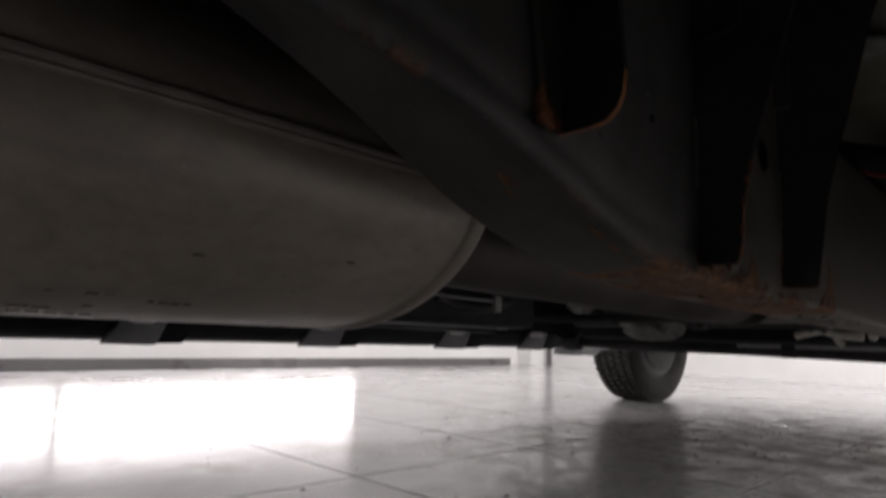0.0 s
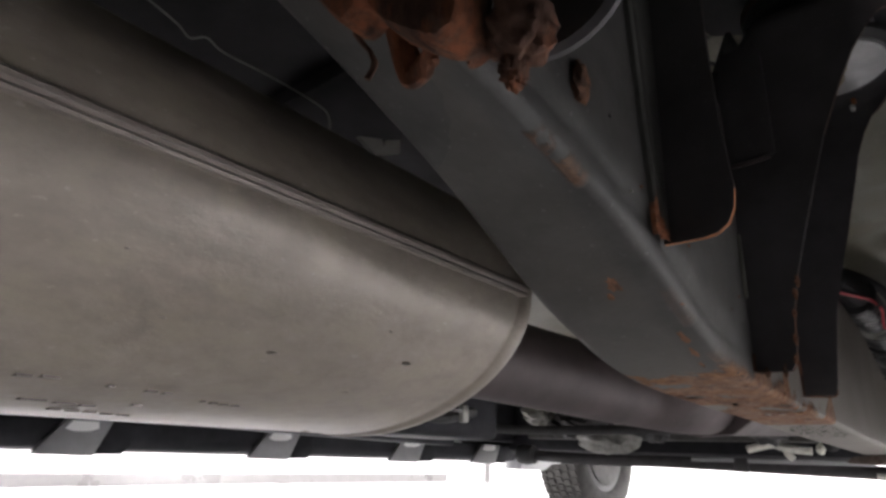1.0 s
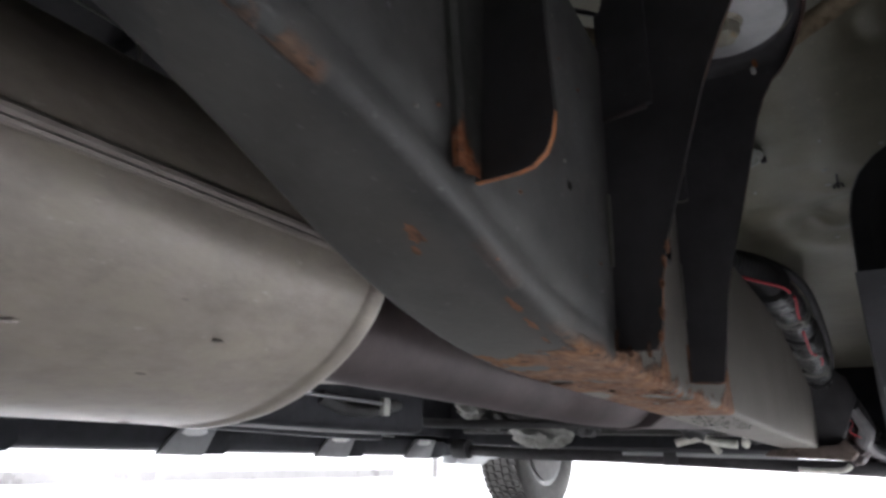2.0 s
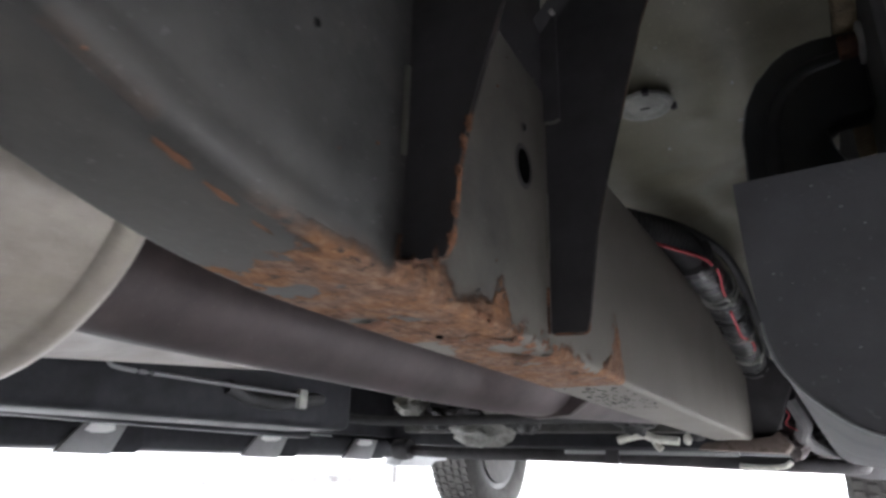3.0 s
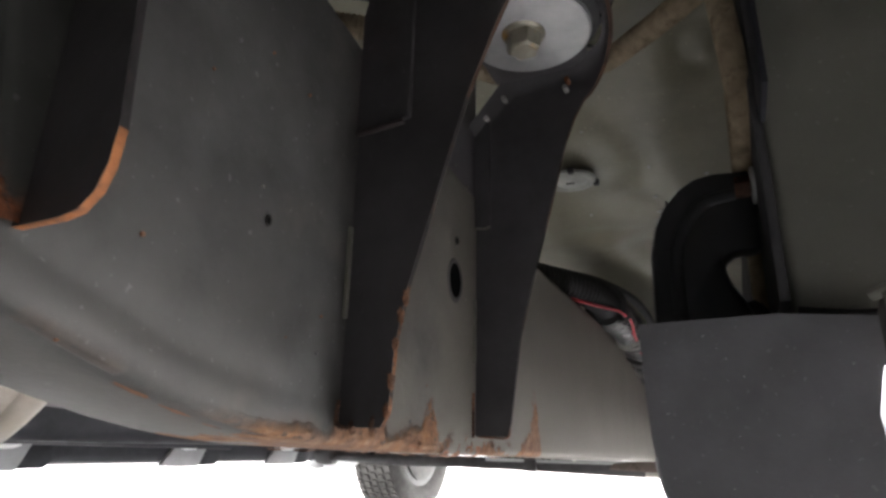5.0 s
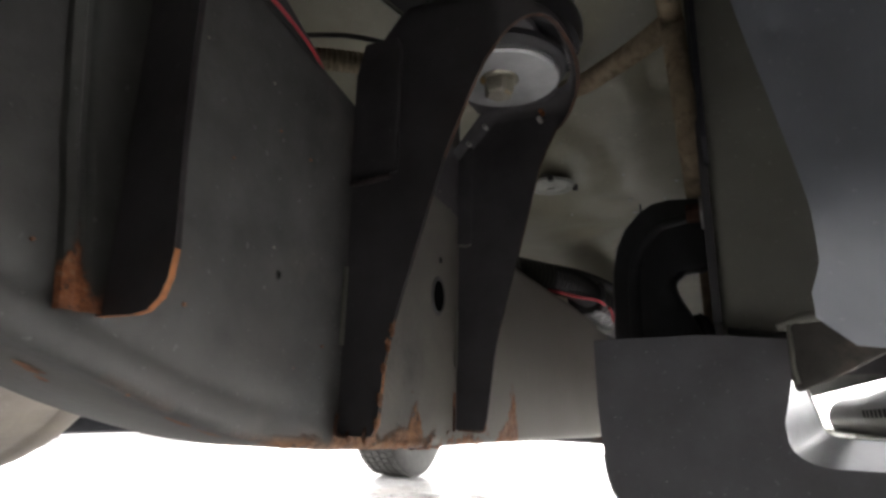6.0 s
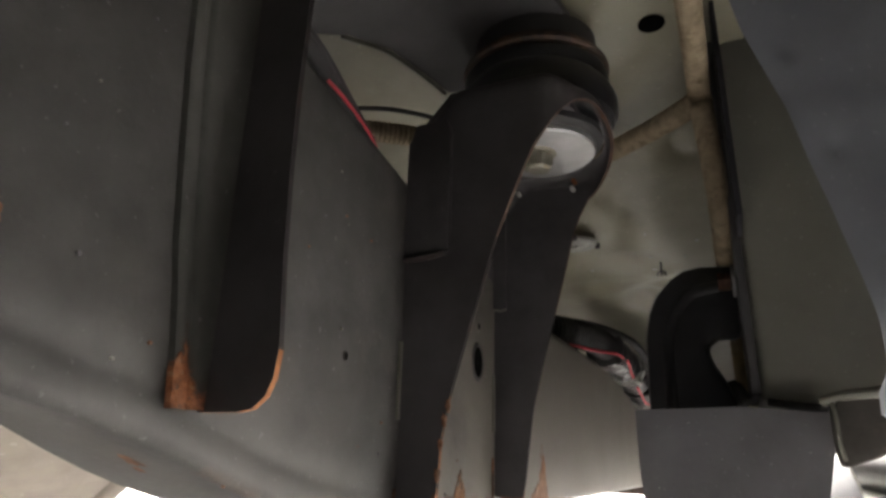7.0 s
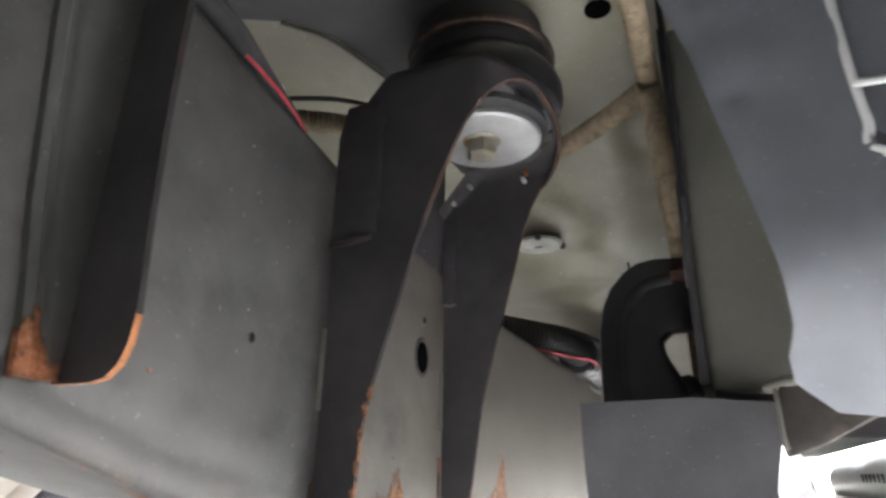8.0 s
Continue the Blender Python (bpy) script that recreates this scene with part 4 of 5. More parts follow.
# black sheet put in for the shade of the recess above the muffler
part("tunnel_panel", box(-1.15, -0.33, 0.28, 0.95, 0.585, 0.612, 0.006), BLACK, pan, "black sheet for the shaded recess above the muffler")
part("mount_reinforcement", prism([(-0.26, 0.29), (-0.215, 0.372), (-0.185, 0.388), (-0.167, 0.412), (-0.158, 0.445), (-0.152, 0.475), (-0.12, 0.495), (-0.075, 0.488), (-0.052, 0.465), (-0.045, 0.43), (-0.052, 0.39), (-0.045, 0.29)], "z", 0.6325, 0.642, 0.003), RUBBER, pan, "black body mount reinforcement")
part("sealer_bead", tube([(-0.19, 0.3855, 0.633), (-0.169, 0.411, 0.632), (-0.160, 0.44, 0.632), (-0.153, 0.474, 0.632)], 0.0016, 8, 8), SILL, pan)
part("cross_member", box(-1.15, -0.14, 0.10, 0.30, 0.60, 0.68, 0.012), BLACK, pan)

# dark strip beside the sill, added to stop light leaking through
part("side_closing", box(0.0365, 0.0395, 0.462, 0.503, 0.50, 0.70, 0.0004), BLACK_PLASTIC, pan)

# cloth-taped lead along the sill with a branch across the pan
tape = part("taped_lead", tube([(0.0235, 0.34, 0.622), (0.0245, 0.40, 0.612), (0.0250, 0.46, 0.608), (0.0250, 0.498, 0.604), (0.0260, 0.506, 0.585), (0.0285, 0.506, 0.545), (0.0295, 0.515, 0.522), (0.0300, 0.560, 0.503), (0.0320, 0.592, 0.475), (0.0330, 0.598, 0.43), (0.0330, 0.598, 0.40)], 0.0074, 18, 44, 0.13, 1), TAPE, car, "brown cloth-taped wiring lead", 12)
part("branch", tube([(0.027, 0.502, 0.601), (0.006, 0.525, 0.603), (-0.025, 0.555, 0.607), (-0.06, 0.58, 0.611), (-0.12, 0.56, 0.605), (-0.17, 0.47, 0.595), (-0.23, 0.42, 0.592)], 0.0082, 18, 44, 0.13, 1), TAPE, tape, "", 12)
part("black_cable", tube([(-0.06, 0.585, 0.632), (-0.12, 0.55, 0.622), (-0.165, 0.455, 0.606), (-0.2, 0.43, 0.605), (-0.26, 0.42, 0.61)], 0.0018, 8, 10), BLACK, tape)

# leads on top of the rail
loom = part("rail_loom", tube([(-0.185, 0.18, 0.610), (-0.162, 0.24, 0.582), (-0.151, 0.285, 0.563), (-0.1465, 0.315, 0.5505), (-0.146, 0.345, 0.535), (-0.150, 0.38, 0.515)], 0.0064, 12, 14, 0.05, 2), RUBBER, car, "black taped loom with a red wire on the rail")
part("red_wire", tube([(-0.1425, 0.316, 0.5435), (-0.1405, 0.327, 0.5400), (-0.1400, 0.343, 0.5352), (-0.1405, 0.358, 0.5300), (-0.143, 0.374, 0.521)], 0.0010, 8, 8), RED, loom, "red wire")
part("connector", box(-0.1520, -0.1465, 0.338, 0.351, 0.5425, 0.5495, 0.002), SILVER, loom)
part("black_wire", tube([(-0.170, 0.215, 0.600), (-0.150, 0.27, 0.577), (-0.1420, 0.305, 0.5590), (-0.1400, 0.33, 0.5440), (-0.1415, 0.36, 0.531)], 0.0013, 8, 8), RUBBER, loom)
part("tape_wrap", tube([(-0.1530, 0.279, 0.5655), (-0.1515, 0.285, 0.5625)], 0.0076, 12, 4), RUBBER, loom)
part("black_wire", tube([(-0.150, 0.29, 0.569), (-0.1445, 0.322, 0.5500), (-0.1440, 0.345, 0.5395), (-0.1455, 0.374, 0.525)], 0.0019, 8, 8), RUBBER, loom)
part("black_wire", tube([(-0.158, 0.25, 0.589), (-0.1465, 0.29, 0.5690), (-0.1425, 0.31, 0.5540), (-0.1415, 0.322, 0.545)], 0.0022, 8, 8), BLACK, loom)

front_loom = part("front_loom", tube([(-0.22, 0.74, 0.515), (-0.17, 0.80, 0.511), (-0.13, 0.87, 0.508), (-0.118, 0.95, 0.500), (-0.112, 1.06, 0.488), (-0.112, 1.16, 0.472), (-0.114, 1.30, 0.452), (-0.118, 1.44, 0.434)], 0.0180, 18, 26, 0.10, 1), RUBBER, car, "black taped wiring loom with pink wires and ties")
part("pink_wire", tube([(-0.152, 0.812, 0.4930), (-0.139, 0.832, 0.4925), (-0.120, 0.862, 0.4905), (-0.1055, 0.903, 0.4925), (-0.100, 0.925, 0.4900)], 0.0017, 8, 8), RED, front_loom, "pink-red wire")
part("pink_wire", tube([(-0.0975, 0.940, 0.4885), (-0.0975, 0.958, 0.4850), (-0.1000, 0.985, 0.4785), (-0.1010, 1.010, 0.4745)], 0.0018, 8, 8), RED, front_loom)
part("pink_wire", tube([(-0.1030, 1.060, 0.4655), (-0.1035, 1.10, 0.4585), (-0.1040, 1.15, 0.4505), (-0.101, 1.175, 0.4500), (-0.097, 1.195, 0.4520), (-0.095, 1.215, 0.4480), (-0.097, 1.235, 0.4425)], 0.0018, 8, 8), RED, front_loom)
for x, y, z, m_ in ((-0.1225, 0.918, 0.5035, RUBBER), (-0.1145, 1.022, 0.4920, PLUG_GREY), (-0.113, 1.040, 0.4900, PLUG_GREY), (-0.112, 1.110, 0.4800, RUBBER), (-0.1125, 1.185, 0.4690, PLUG_GREY), (-0.113, 1.29, 0.4530, PLUG_GREY), (-0.115, 1.36, 0.4440, RUBBER)):
    part("cable_tie", lathe([(0.0205, -0.0028), (0.0252, -0.0016), (0.0252, 0.0014), (0.0205, 0.0030)], (x, y, z), "y", 20), m_, front_loom)
    lump("tie_head", (x + 0.016, y, z - 0.019), (0.0042, 0.0050, 0.0036), m_, front_loom, y * 9, 0.3)


def taped_section(points, radius, seed):
    """A stretch of loom wound unevenly with tape."""
    bm = tube(points, radius, 20, 14)
    for v in bm.verts:
        y = v.co.y
        mid = Vector((at_y([(0.92, -0.1225), (1.0, -0.1155), (1.06, -0.112), (1.44, -0.117)], y), y, at_y([(0.92, 0.5035), (0.95, 0.500), (1.06, 0.488), (1.16, 0.472), (1.30, 0.452), (1.44, 0.434)], y)))
        d = v.co - mid
        k = 0.97 + 0.16 * noise.noise(v.co * 55 + Vector((seed, 0, 0))) + 0.10 * noise.noise(Vector((seed, y * 90, 0)))
        v.co = mid + Vector((d.x * k, d.y, d.z * k))
    return part("taped_section", bm, TAPE_GREY, front_loom, "loom wound with shiny grey-black tape")


taped_section([(-0.1225, 0.925, 0.5030), (-0.1155, 1.0, 0.4950), (-0.112, 1.06, 0.488), (-0.112, 1.16, 0.472), (-0.114, 1.30, 0.452), (-0.117, 1.42, 0.436)], 0.0228, 2.0)
part("side_cable", tube([(-0.16, 0.80, 0.520), (-0.12, 0.88, 0.522), (-0.093, 0.98, 0.517), (-0.085, 1.10, 0.496), (-0.088, 1.30, 0.463), (-0.10, 1.42, 0.445)], 0.0055, 10, 10), RUBBER, front_loom)
for k in range(10):
    y = 0.95 + 0.048 * k
    lump("mud", (-0.108 + 0.006 * math.sin(k * 7), y, 0.488 - (y - 0.95) * 0.145), (0.006, 0.008, 0.004), ALU if k % 2 else RUBBER, front_loom, k, 0.5)

# sill and its flange
sill = part("sill", box(0.038, 0.13, 0.508, 2.55, 0.400, 0.80, 0.006, 4), SILL, car, "dull olive grey inner sill panel")
part("pinch_flange", box(0.0335, 0.0385, 0.5035, 2.5, 0.405, 0.79, 0.001), RUBBER, sill)
# hidden strip, added to block light leaking in under the sill
part("sill_return", box(0.036, 0.131, 0.565, 2.5, 0.380, 0.4005, 0.002), BLACK, sill)
part("sealer_bead", tube([(0.041, 0.5075, 0.401), (0.055, 0.506, 0.3985), (0.072, 0.5065, 0.3975), (0.085, 0.507, 0.3985)], 0.0022, 8, 8), RUBBER, sill)
part("bracket_bolt", lathe([(0.0, 0.0), (0.006, 0.0), (0.0065, 0.002), (0.0065, 0.008), (0.0, 0.009)], (0.0225, 0.548, 0.484), "x", 6), RUST_DARK, sill, "rusty bolt", 20)
disc("bolt_washer", (0.031, 0.548, 0.484), "x", 0.011, 0.002, ZINC, sill, 20)
part("sill", box(-1.45, -1.36, -0.6, 2.2, 0.345, 0.80, 0.008), BLACK_PLASTIC, car, "black sill on the far side")
part("body_side", box(-1.66, -1.45, -1.9, 2.3, 0.42, 1.0, 0.02), PLASTIC, car)
# unseen body panels, brought down low and closed to keep light off the rail
part("body_side", box(0.225, 0.26, -1.9, 0.545, 0.395, 1.0, 0.01), PLASTIC, car)
part("body_side", box(0.1305, 0.15, 0.55, 2.6, 0.402, 1.0, 0.006), PLASTIC, car)
part("arch_end", box(0.1305, 0.262, 0.546, 0.549, 0.402, 1.0, 0.001), PLASTIC, car)
part("body_shell", box(-1.66, 0.26, -2.0, 4.2, 0.78, 1.5, 0.1), PLASTIC, car, "dark body of the car")

# wheel arch liner: a curved plastic sheet with fastener dimples
LEFT = [(0.376, 0.0655), (0.385, 0.064), (0.397, 0.0655), (0.41, 0.064), (0.443, 0.057), (0.48, 0.049), (0.51, 0.0395), (0.56, 0.03), (0.75, 0.02)]
RIGHT = [(0.376, 0.30), (0.425, 0.13), (0.433, 0.091), (0.446, 0.0885), (0.461, 0.0872), (0.482, 0.0862), (0.51, 0.086), (0.56, 0.088), (0.75, 0.10)]


def liner_y(x, z):
    y = 0.312 - 0.55 * max(0, z - 0.40) ** 2 - 0.25 * max(0, x - 0.07) + 14 * max(0, 0.425 - z) ** 2
    for px, pz in ((0.061, 0.464), (0.053, 0.500), (0.077, 0.390)):
        d = math.hypot(x - px, z - pz) / 0.0034
        if d < 2:
            y += 0.0022 * math.exp(-d * d * 2)
    return y + 0.0008 * noise.noise(Vector((x * 60, z * 60, 3)))


zs = [0.376 + 0.003 * k for k in range(62)] + [0.58, 0.62, 0.68, 0.75]
liner = part("wheel_arch_liner", loft([[(x, liner_y(x, z), z + 0.010 * math.exp(-((x - 0.063) / 0.006) ** 2) * max(0, 1 - (z - 0.376) / 0.02) - 0.12 * max(0, x - 0.07) * max(0, 1 - (z - 0.376) / 0.03)) for u in np.linspace(0, 1, 26) for x in (at_y(LEFT, z) + (at_y(RIGHT, z) - at_y(LEFT, z)) * u,)] for z in zs], closed=False), LINER, car, "blue-grey plastic wheel arch liner with fastener dimples")
part("arch_panel", loft([[(x, 0.318 - 0.55 * max(0, z - 0.40) ** 2 - 0.25 * (x - 0.07), z) for x in (at_y(RIGHT, z) + 0.0022 + w for w in (0, 0.01, 0.05, 0.12))] for z in (0.43, 0.446, 0.4585)], closed=False), LINER, liner)
part("arch_panel", loft([[(x, 0.318 - 0.55 * max(0, z - 0.40) ** 2 - 0.25 * (x - 0.07), z) for x in (at_y(RIGHT, z) + 0.0022 + w for w in (0, 0.01, 0.05, 0.12))] for z in (0.4605, 0.482, 0.51, 0.56, 0.75)], closed=False), LINER, liner)
# white tube painted in for daylight leaking past the liner's edge
part("liner_lip", tube([(at_y(RIGHT, z) + 0.0006, liner_y(at_y(RIGHT, z), z) + 0.001, z) for z in (0.427, 0.437, 0.446, 0.461, 0.482, 0.51, 0.54)], 0.0015, 8, 6), WALL, liner, "white strip painted as daylight through the liner's gap")
jack = part("jack_bracket", prism([(0.0675, 0.394), (0.070, 0.402), (0.19, 0.422), (0.19, 0.416), (0.14, 0.400), (0.108, 0.3855), (0.084, 0.3725), (0.0690, 0.3665), (0.0675, 0.374)], "y", 0.462, 0.485, 0.002), OLIVE_DARK, car, "dirty bent metal jacking bracket")
disc("bracket_hole", (0.104, 0.4615, 0.393), "y", 0.0022, 0.001, VOID, jack, 14)
part("bracket_lip", tube([(0.064, 0.470, 0.398), (0.074, 0.462, 0.4005), (0.09, 0.460, 0.4015), (0.105, 0.460, 0.403)], 0.0026, 10, 8), SILL, jack, "pale sealer")
part("bracket_lip", tube([(0.0668, 0.462, 0.397), (0.0672, 0.460, 0.388), (0.0672, 0.461, 0.378), (0.0685, 0.462, 0.370)], 0.0010, 10, 8), SILL, jack, "pale sealer")


# running board: hollow end plate, tube and steel mount
END = [(-0.031, 0.396), (-0.030, 0.36), (-0.0285, 0.340), (-0.0265, 0.325), (-0.023, 0.314), (-0.014, 0.3025), (-0.001, 0.292), (0.014, 0.2872), (0.05, 0.284), (0.27, 0.284), (0.27, 0.331), (0.092, 0.331), (0.0835, 0.3312), (0.078, 0.3318), (0.0725, 0.3332), (0.0685, 0.3355), (0.0655, 0.3385), (0.0637, 0.3425), (0.0630, 0.352), (0.068, 0.373), (0.0725, 0.381), (0.0735, 0.391), (0.07, 0.394), (0.03, 0.3975), (0.0, 0.3968)]
BACK = [*END[:10], (0.27, 0.344), (0.112, 0.344), (0.100, 0.3441), (0.0935, 0.3444), (0.0895, 0.3450), (0.0865, 0.3463), (0.0842, 0.3482), (0.0826, 0.3510), (0.0815, 0.357), (0.0768, 0.373), *END[20:]]


def end_plate():
    """The board's end: its window narrows towards the back, so that a silver reveal shows; its underside is painted
    black for the shade there.
    """
    bm = bmesh.new()
    a = [bm.verts.new((x, 0.493, z)) for x, z in END]
    b = [bm.verts.new((x, 0.533, z)) for x, z in BACK]
    bm.faces.new(a), bm.faces.new(b[::-1])
    n = len(a)
    for i in range(n):
        f = bm.faces.new((a[i], b[i], b[(i + 1) % n], a[(i + 1) % n]))
        f.material_index = 1 if 10 <= i <= 18 else (2 if i < 9 else 0)
    return bm


step = part("running_board", end_plate(), [PLASTIC, REVEAL, BLACK_PLASTIC], car, "dark grey plastic running board with a silver lip")
# the skin is black as well, for the shade below the board
part("skin", prism([(x, z) for x, z in END[:10]] + [(0.27, 0.29), (0.05, 0.29), (-0.02, 0.33), (-0.026, 0.394)], "y", 0.534, 2.4), BLACK_PLASTIC, step)
# pale tube that paints the highlight along the plate's lower edge
part("edge_line", tube([(x, 0.4925, z) for x, z in ((-0.0275, 0.333), (-0.0265, 0.325), (-0.023, 0.314), (-0.014, 0.3025), (-0.001, 0.292), (0.014, 0.2872), (0.05, 0.284))], 0.0007, 8, 6), SUPPORT, step, "pale line painted as the lower edge's highlight")
def round_end(x, z, y0, y1, r):
    """A tube along y with a domed far end."""
    rings = []
    for y, k in [(y0, 1.0), (y1 - 0.06, 1.0)] + [(y1 - 0.06 + 0.06 * math.sin(radians(a)), math.cos(radians(a))) for a in range(10, 90, 10)] + [(y1, 0.02)]:
        rings.append([(x + r * k * math.cos(q), y, z + r * k * math.sin(q)) for n_ in range(28) for q in (2 * math.pi * n_ / 28,)])
    return loft(rings)


part("step_tube", round_end(0.158, 0.3555, 0.56, 1.02, 0.0222), TUBE_GREY, step, "silver step tube")
part("step_pad", round_end(0.1595, 0.3565, 0.56, 0.80, 0.0245), PAD_GREY, step, "pale grip pad with short ridges")
part("inner_lip", tube([(0.0775, 0.534, 0.371), (0.0818, 0.534, 0.357), (0.0832, 0.534, 0.350), (0.0868, 0.534, 0.3458), (0.0935, 0.534, 0.3443), (0.112, 0.534, 0.3443), (0.26, 0.534, 0.3443)], 0.0009, 8, 6), PLUG, step, "bright inner lip")
for k in range(6):
    y = 0.655 + 0.016 * k
    part("ridge", prism([(y, 0.356), (y + 0.004, 0.356), (y + 0.009, 0.362), (y + 0.005, 0.362)], "x", 0.1342, 0.138), RUBBER, step)
part("step_ledge", box(0.085, 0.26, 0.534, 2.4, 0.336, 0.3425, 0.002), PLUG, step)
CB = [(0.034, 0.497), (0.012, 0.4985), (0.0, 0.4965), (-0.009, 0.491), (-0.019, 0.480), (-0.025, 0.467), (-0.0285, 0.45), (-0.030, 0.385), (0.027, 0.385), (0.027, 0.404), (0.0205, 0.419), (0.0155, 0.428), (0.0115, 0.438), (0.013, 0.444), (0.019, 0.4465), (0.034, 0.4475)]
steel = part("step_mount", prism(CB, "y", 0.552, 0.572, 0.005), GLOSS_RUBBER, car, "black pressed steel running board mount bolted to the sill")
# lighter brown lump that paints the mount's highlight
lump("worn_spot", (0.002, 0.5518, 0.4755), (0.0045, 0.0006, 0.0022), PIPE, steel, 4.0, 0.3, "lighter brown spot painted as a highlight")
part("rib", tube([(-0.014, 0.5532, 0.40), (-0.014, 0.5532, 0.44), (-0.009, 0.5532, 0.462), (0.004, 0.5532, 0.478), (0.022, 0.5532, 0.482)], 0.0045, 12, 8, 0, 1, 0.6), GLOSS_RUBBER, steel)
lump("stay", (0.023, 0.565, 0.408), (0.010, 0.008, 0.012), RUBBER, steel, 3.0, 0.2)

for k in range(26):
    x, z = rng.uniform(-0.022, 0.058), rng.uniform(0.30, 0.39) if k % 3 else rng.uniform(0.30, 0.33)
    if x < -0.01 and z < 0.315:
        continue
    w, h_ = rng.uniform(0.0002, 0.0009), rng.uniform(0.0002, 0.0006)
    part("scratch", prism([(x, z), (x + w, z + h_ * 0.4), (x + w * 1.3, z + h_), (x + w * 0.2, z + h_ * 0.8)], "y", 0.4924, 0.4932), SILVER, step)

# side branch of the daylight gap, likewise a white tube
part("lip_branch", tube([(0.0862, 0.2985, 0.4530), (0.090, 0.2975, 0.4520), (0.10, 0.295, 0.4505), (0.12, 0.29, 0.449)], 0.0011, 8, 6), WALL, liner)

# far side running board and its supports
far_step = part("far_step", prism([(-1.56, 0.30), (-1.44, 0.276), (-1.40, 0.282), (-1.385, 0.30), (-1.385, 0.335), (-1.41, 0.345), (-1.55, 0.345)], "y", -0.5, 2.12, 0.006), BLACK_PLASTIC, car, "black running board on the far side with grey supports")
part("edge_trim", box(-1.384, -1.38, -0.5, 1.75, 0.336, 0.3405, 0.001), SILVER, far_step)
for y0 in (-0.05, 0.445, 0.905, 1.39, 1.80):
    k = 1 + 0.25 * max(0, y0)
    sup = part("support", prism([(y0, 0.270), (y0 + 0.10 * k, 0.268), (y0 + 0.125 * k, 0.335), (y0 + 0.045 * k, 0.336)], "x", -1.386, -1.374, 0.003), SUPPORT, far_step, "grey painted support")
    part("support_tail", prism([(y0 + 0.10 * k, 0.272), (y0 + 0.15 * k, 0.272), (y0 + 0.165 * k, 0.29), (y0 + 0.16 * k, 0.33), (y0 + 0.12 * k, 0.33)], "x", -1.386, -1.378, 0.003), BLACK_PLASTIC, far_step)
    # white patch painted in for daylight through the gap at each support
    part("pale_label", prism([(y0 + 0.045 * k, 0.318), (y0 + 0.060 * k, 0.313), (y0 + 0.085 * k, 0.314), (y0 + 0.10 * k, 0.320), (y0 + 0.098 * k, 0.333), (y0 + 0.055 * k, 0.333)], "x", -1.374, -1.3715), WALL, far_step)
part("end_cap", prism([(2.13, 0.25), (2.33, 0.247), (2.38, 0.27), (2.46, 0.275), (2.46, 0.315), (2.16, 0.315)], "x", -1.46, -1.385, 0.005), SILVER, far_step, "pale end cap")
part("brake_pipe", tube([(-0.86, 0.69, 0.42), (-0.86, 0.695, 0.395), (-0.86, 0.72, 0.388), (-0.86, 0.80, 0.387), (-0.86, 1.08, 0.383)], 0.0034, 10, 8), SUPPORT, far_rail, "bare metal brake pipe")
part("pipe_clip", box(-0.866, -0.853, 1.065, 1.085, 0.36, 0.395, 0.003), PLUG_GREY, far_rail)
part("hose", tube([(-0.92, 0.95, 0.39), (-0.92, 1.0, 0.375), (-0.90, 1.06, 0.37), (-0.90, 1.12, 0.38), (-0.93, 1.2, 0.39)], 0.013, 12, 8), RUBBER, far_rail)
tank = part("fuel_tank", box(-1.12, -0.92, -0.5, 1.30, 0.33, 0.52, 0.02, 3), BLACK_PLASTIC, car, "black plastic fuel tank")


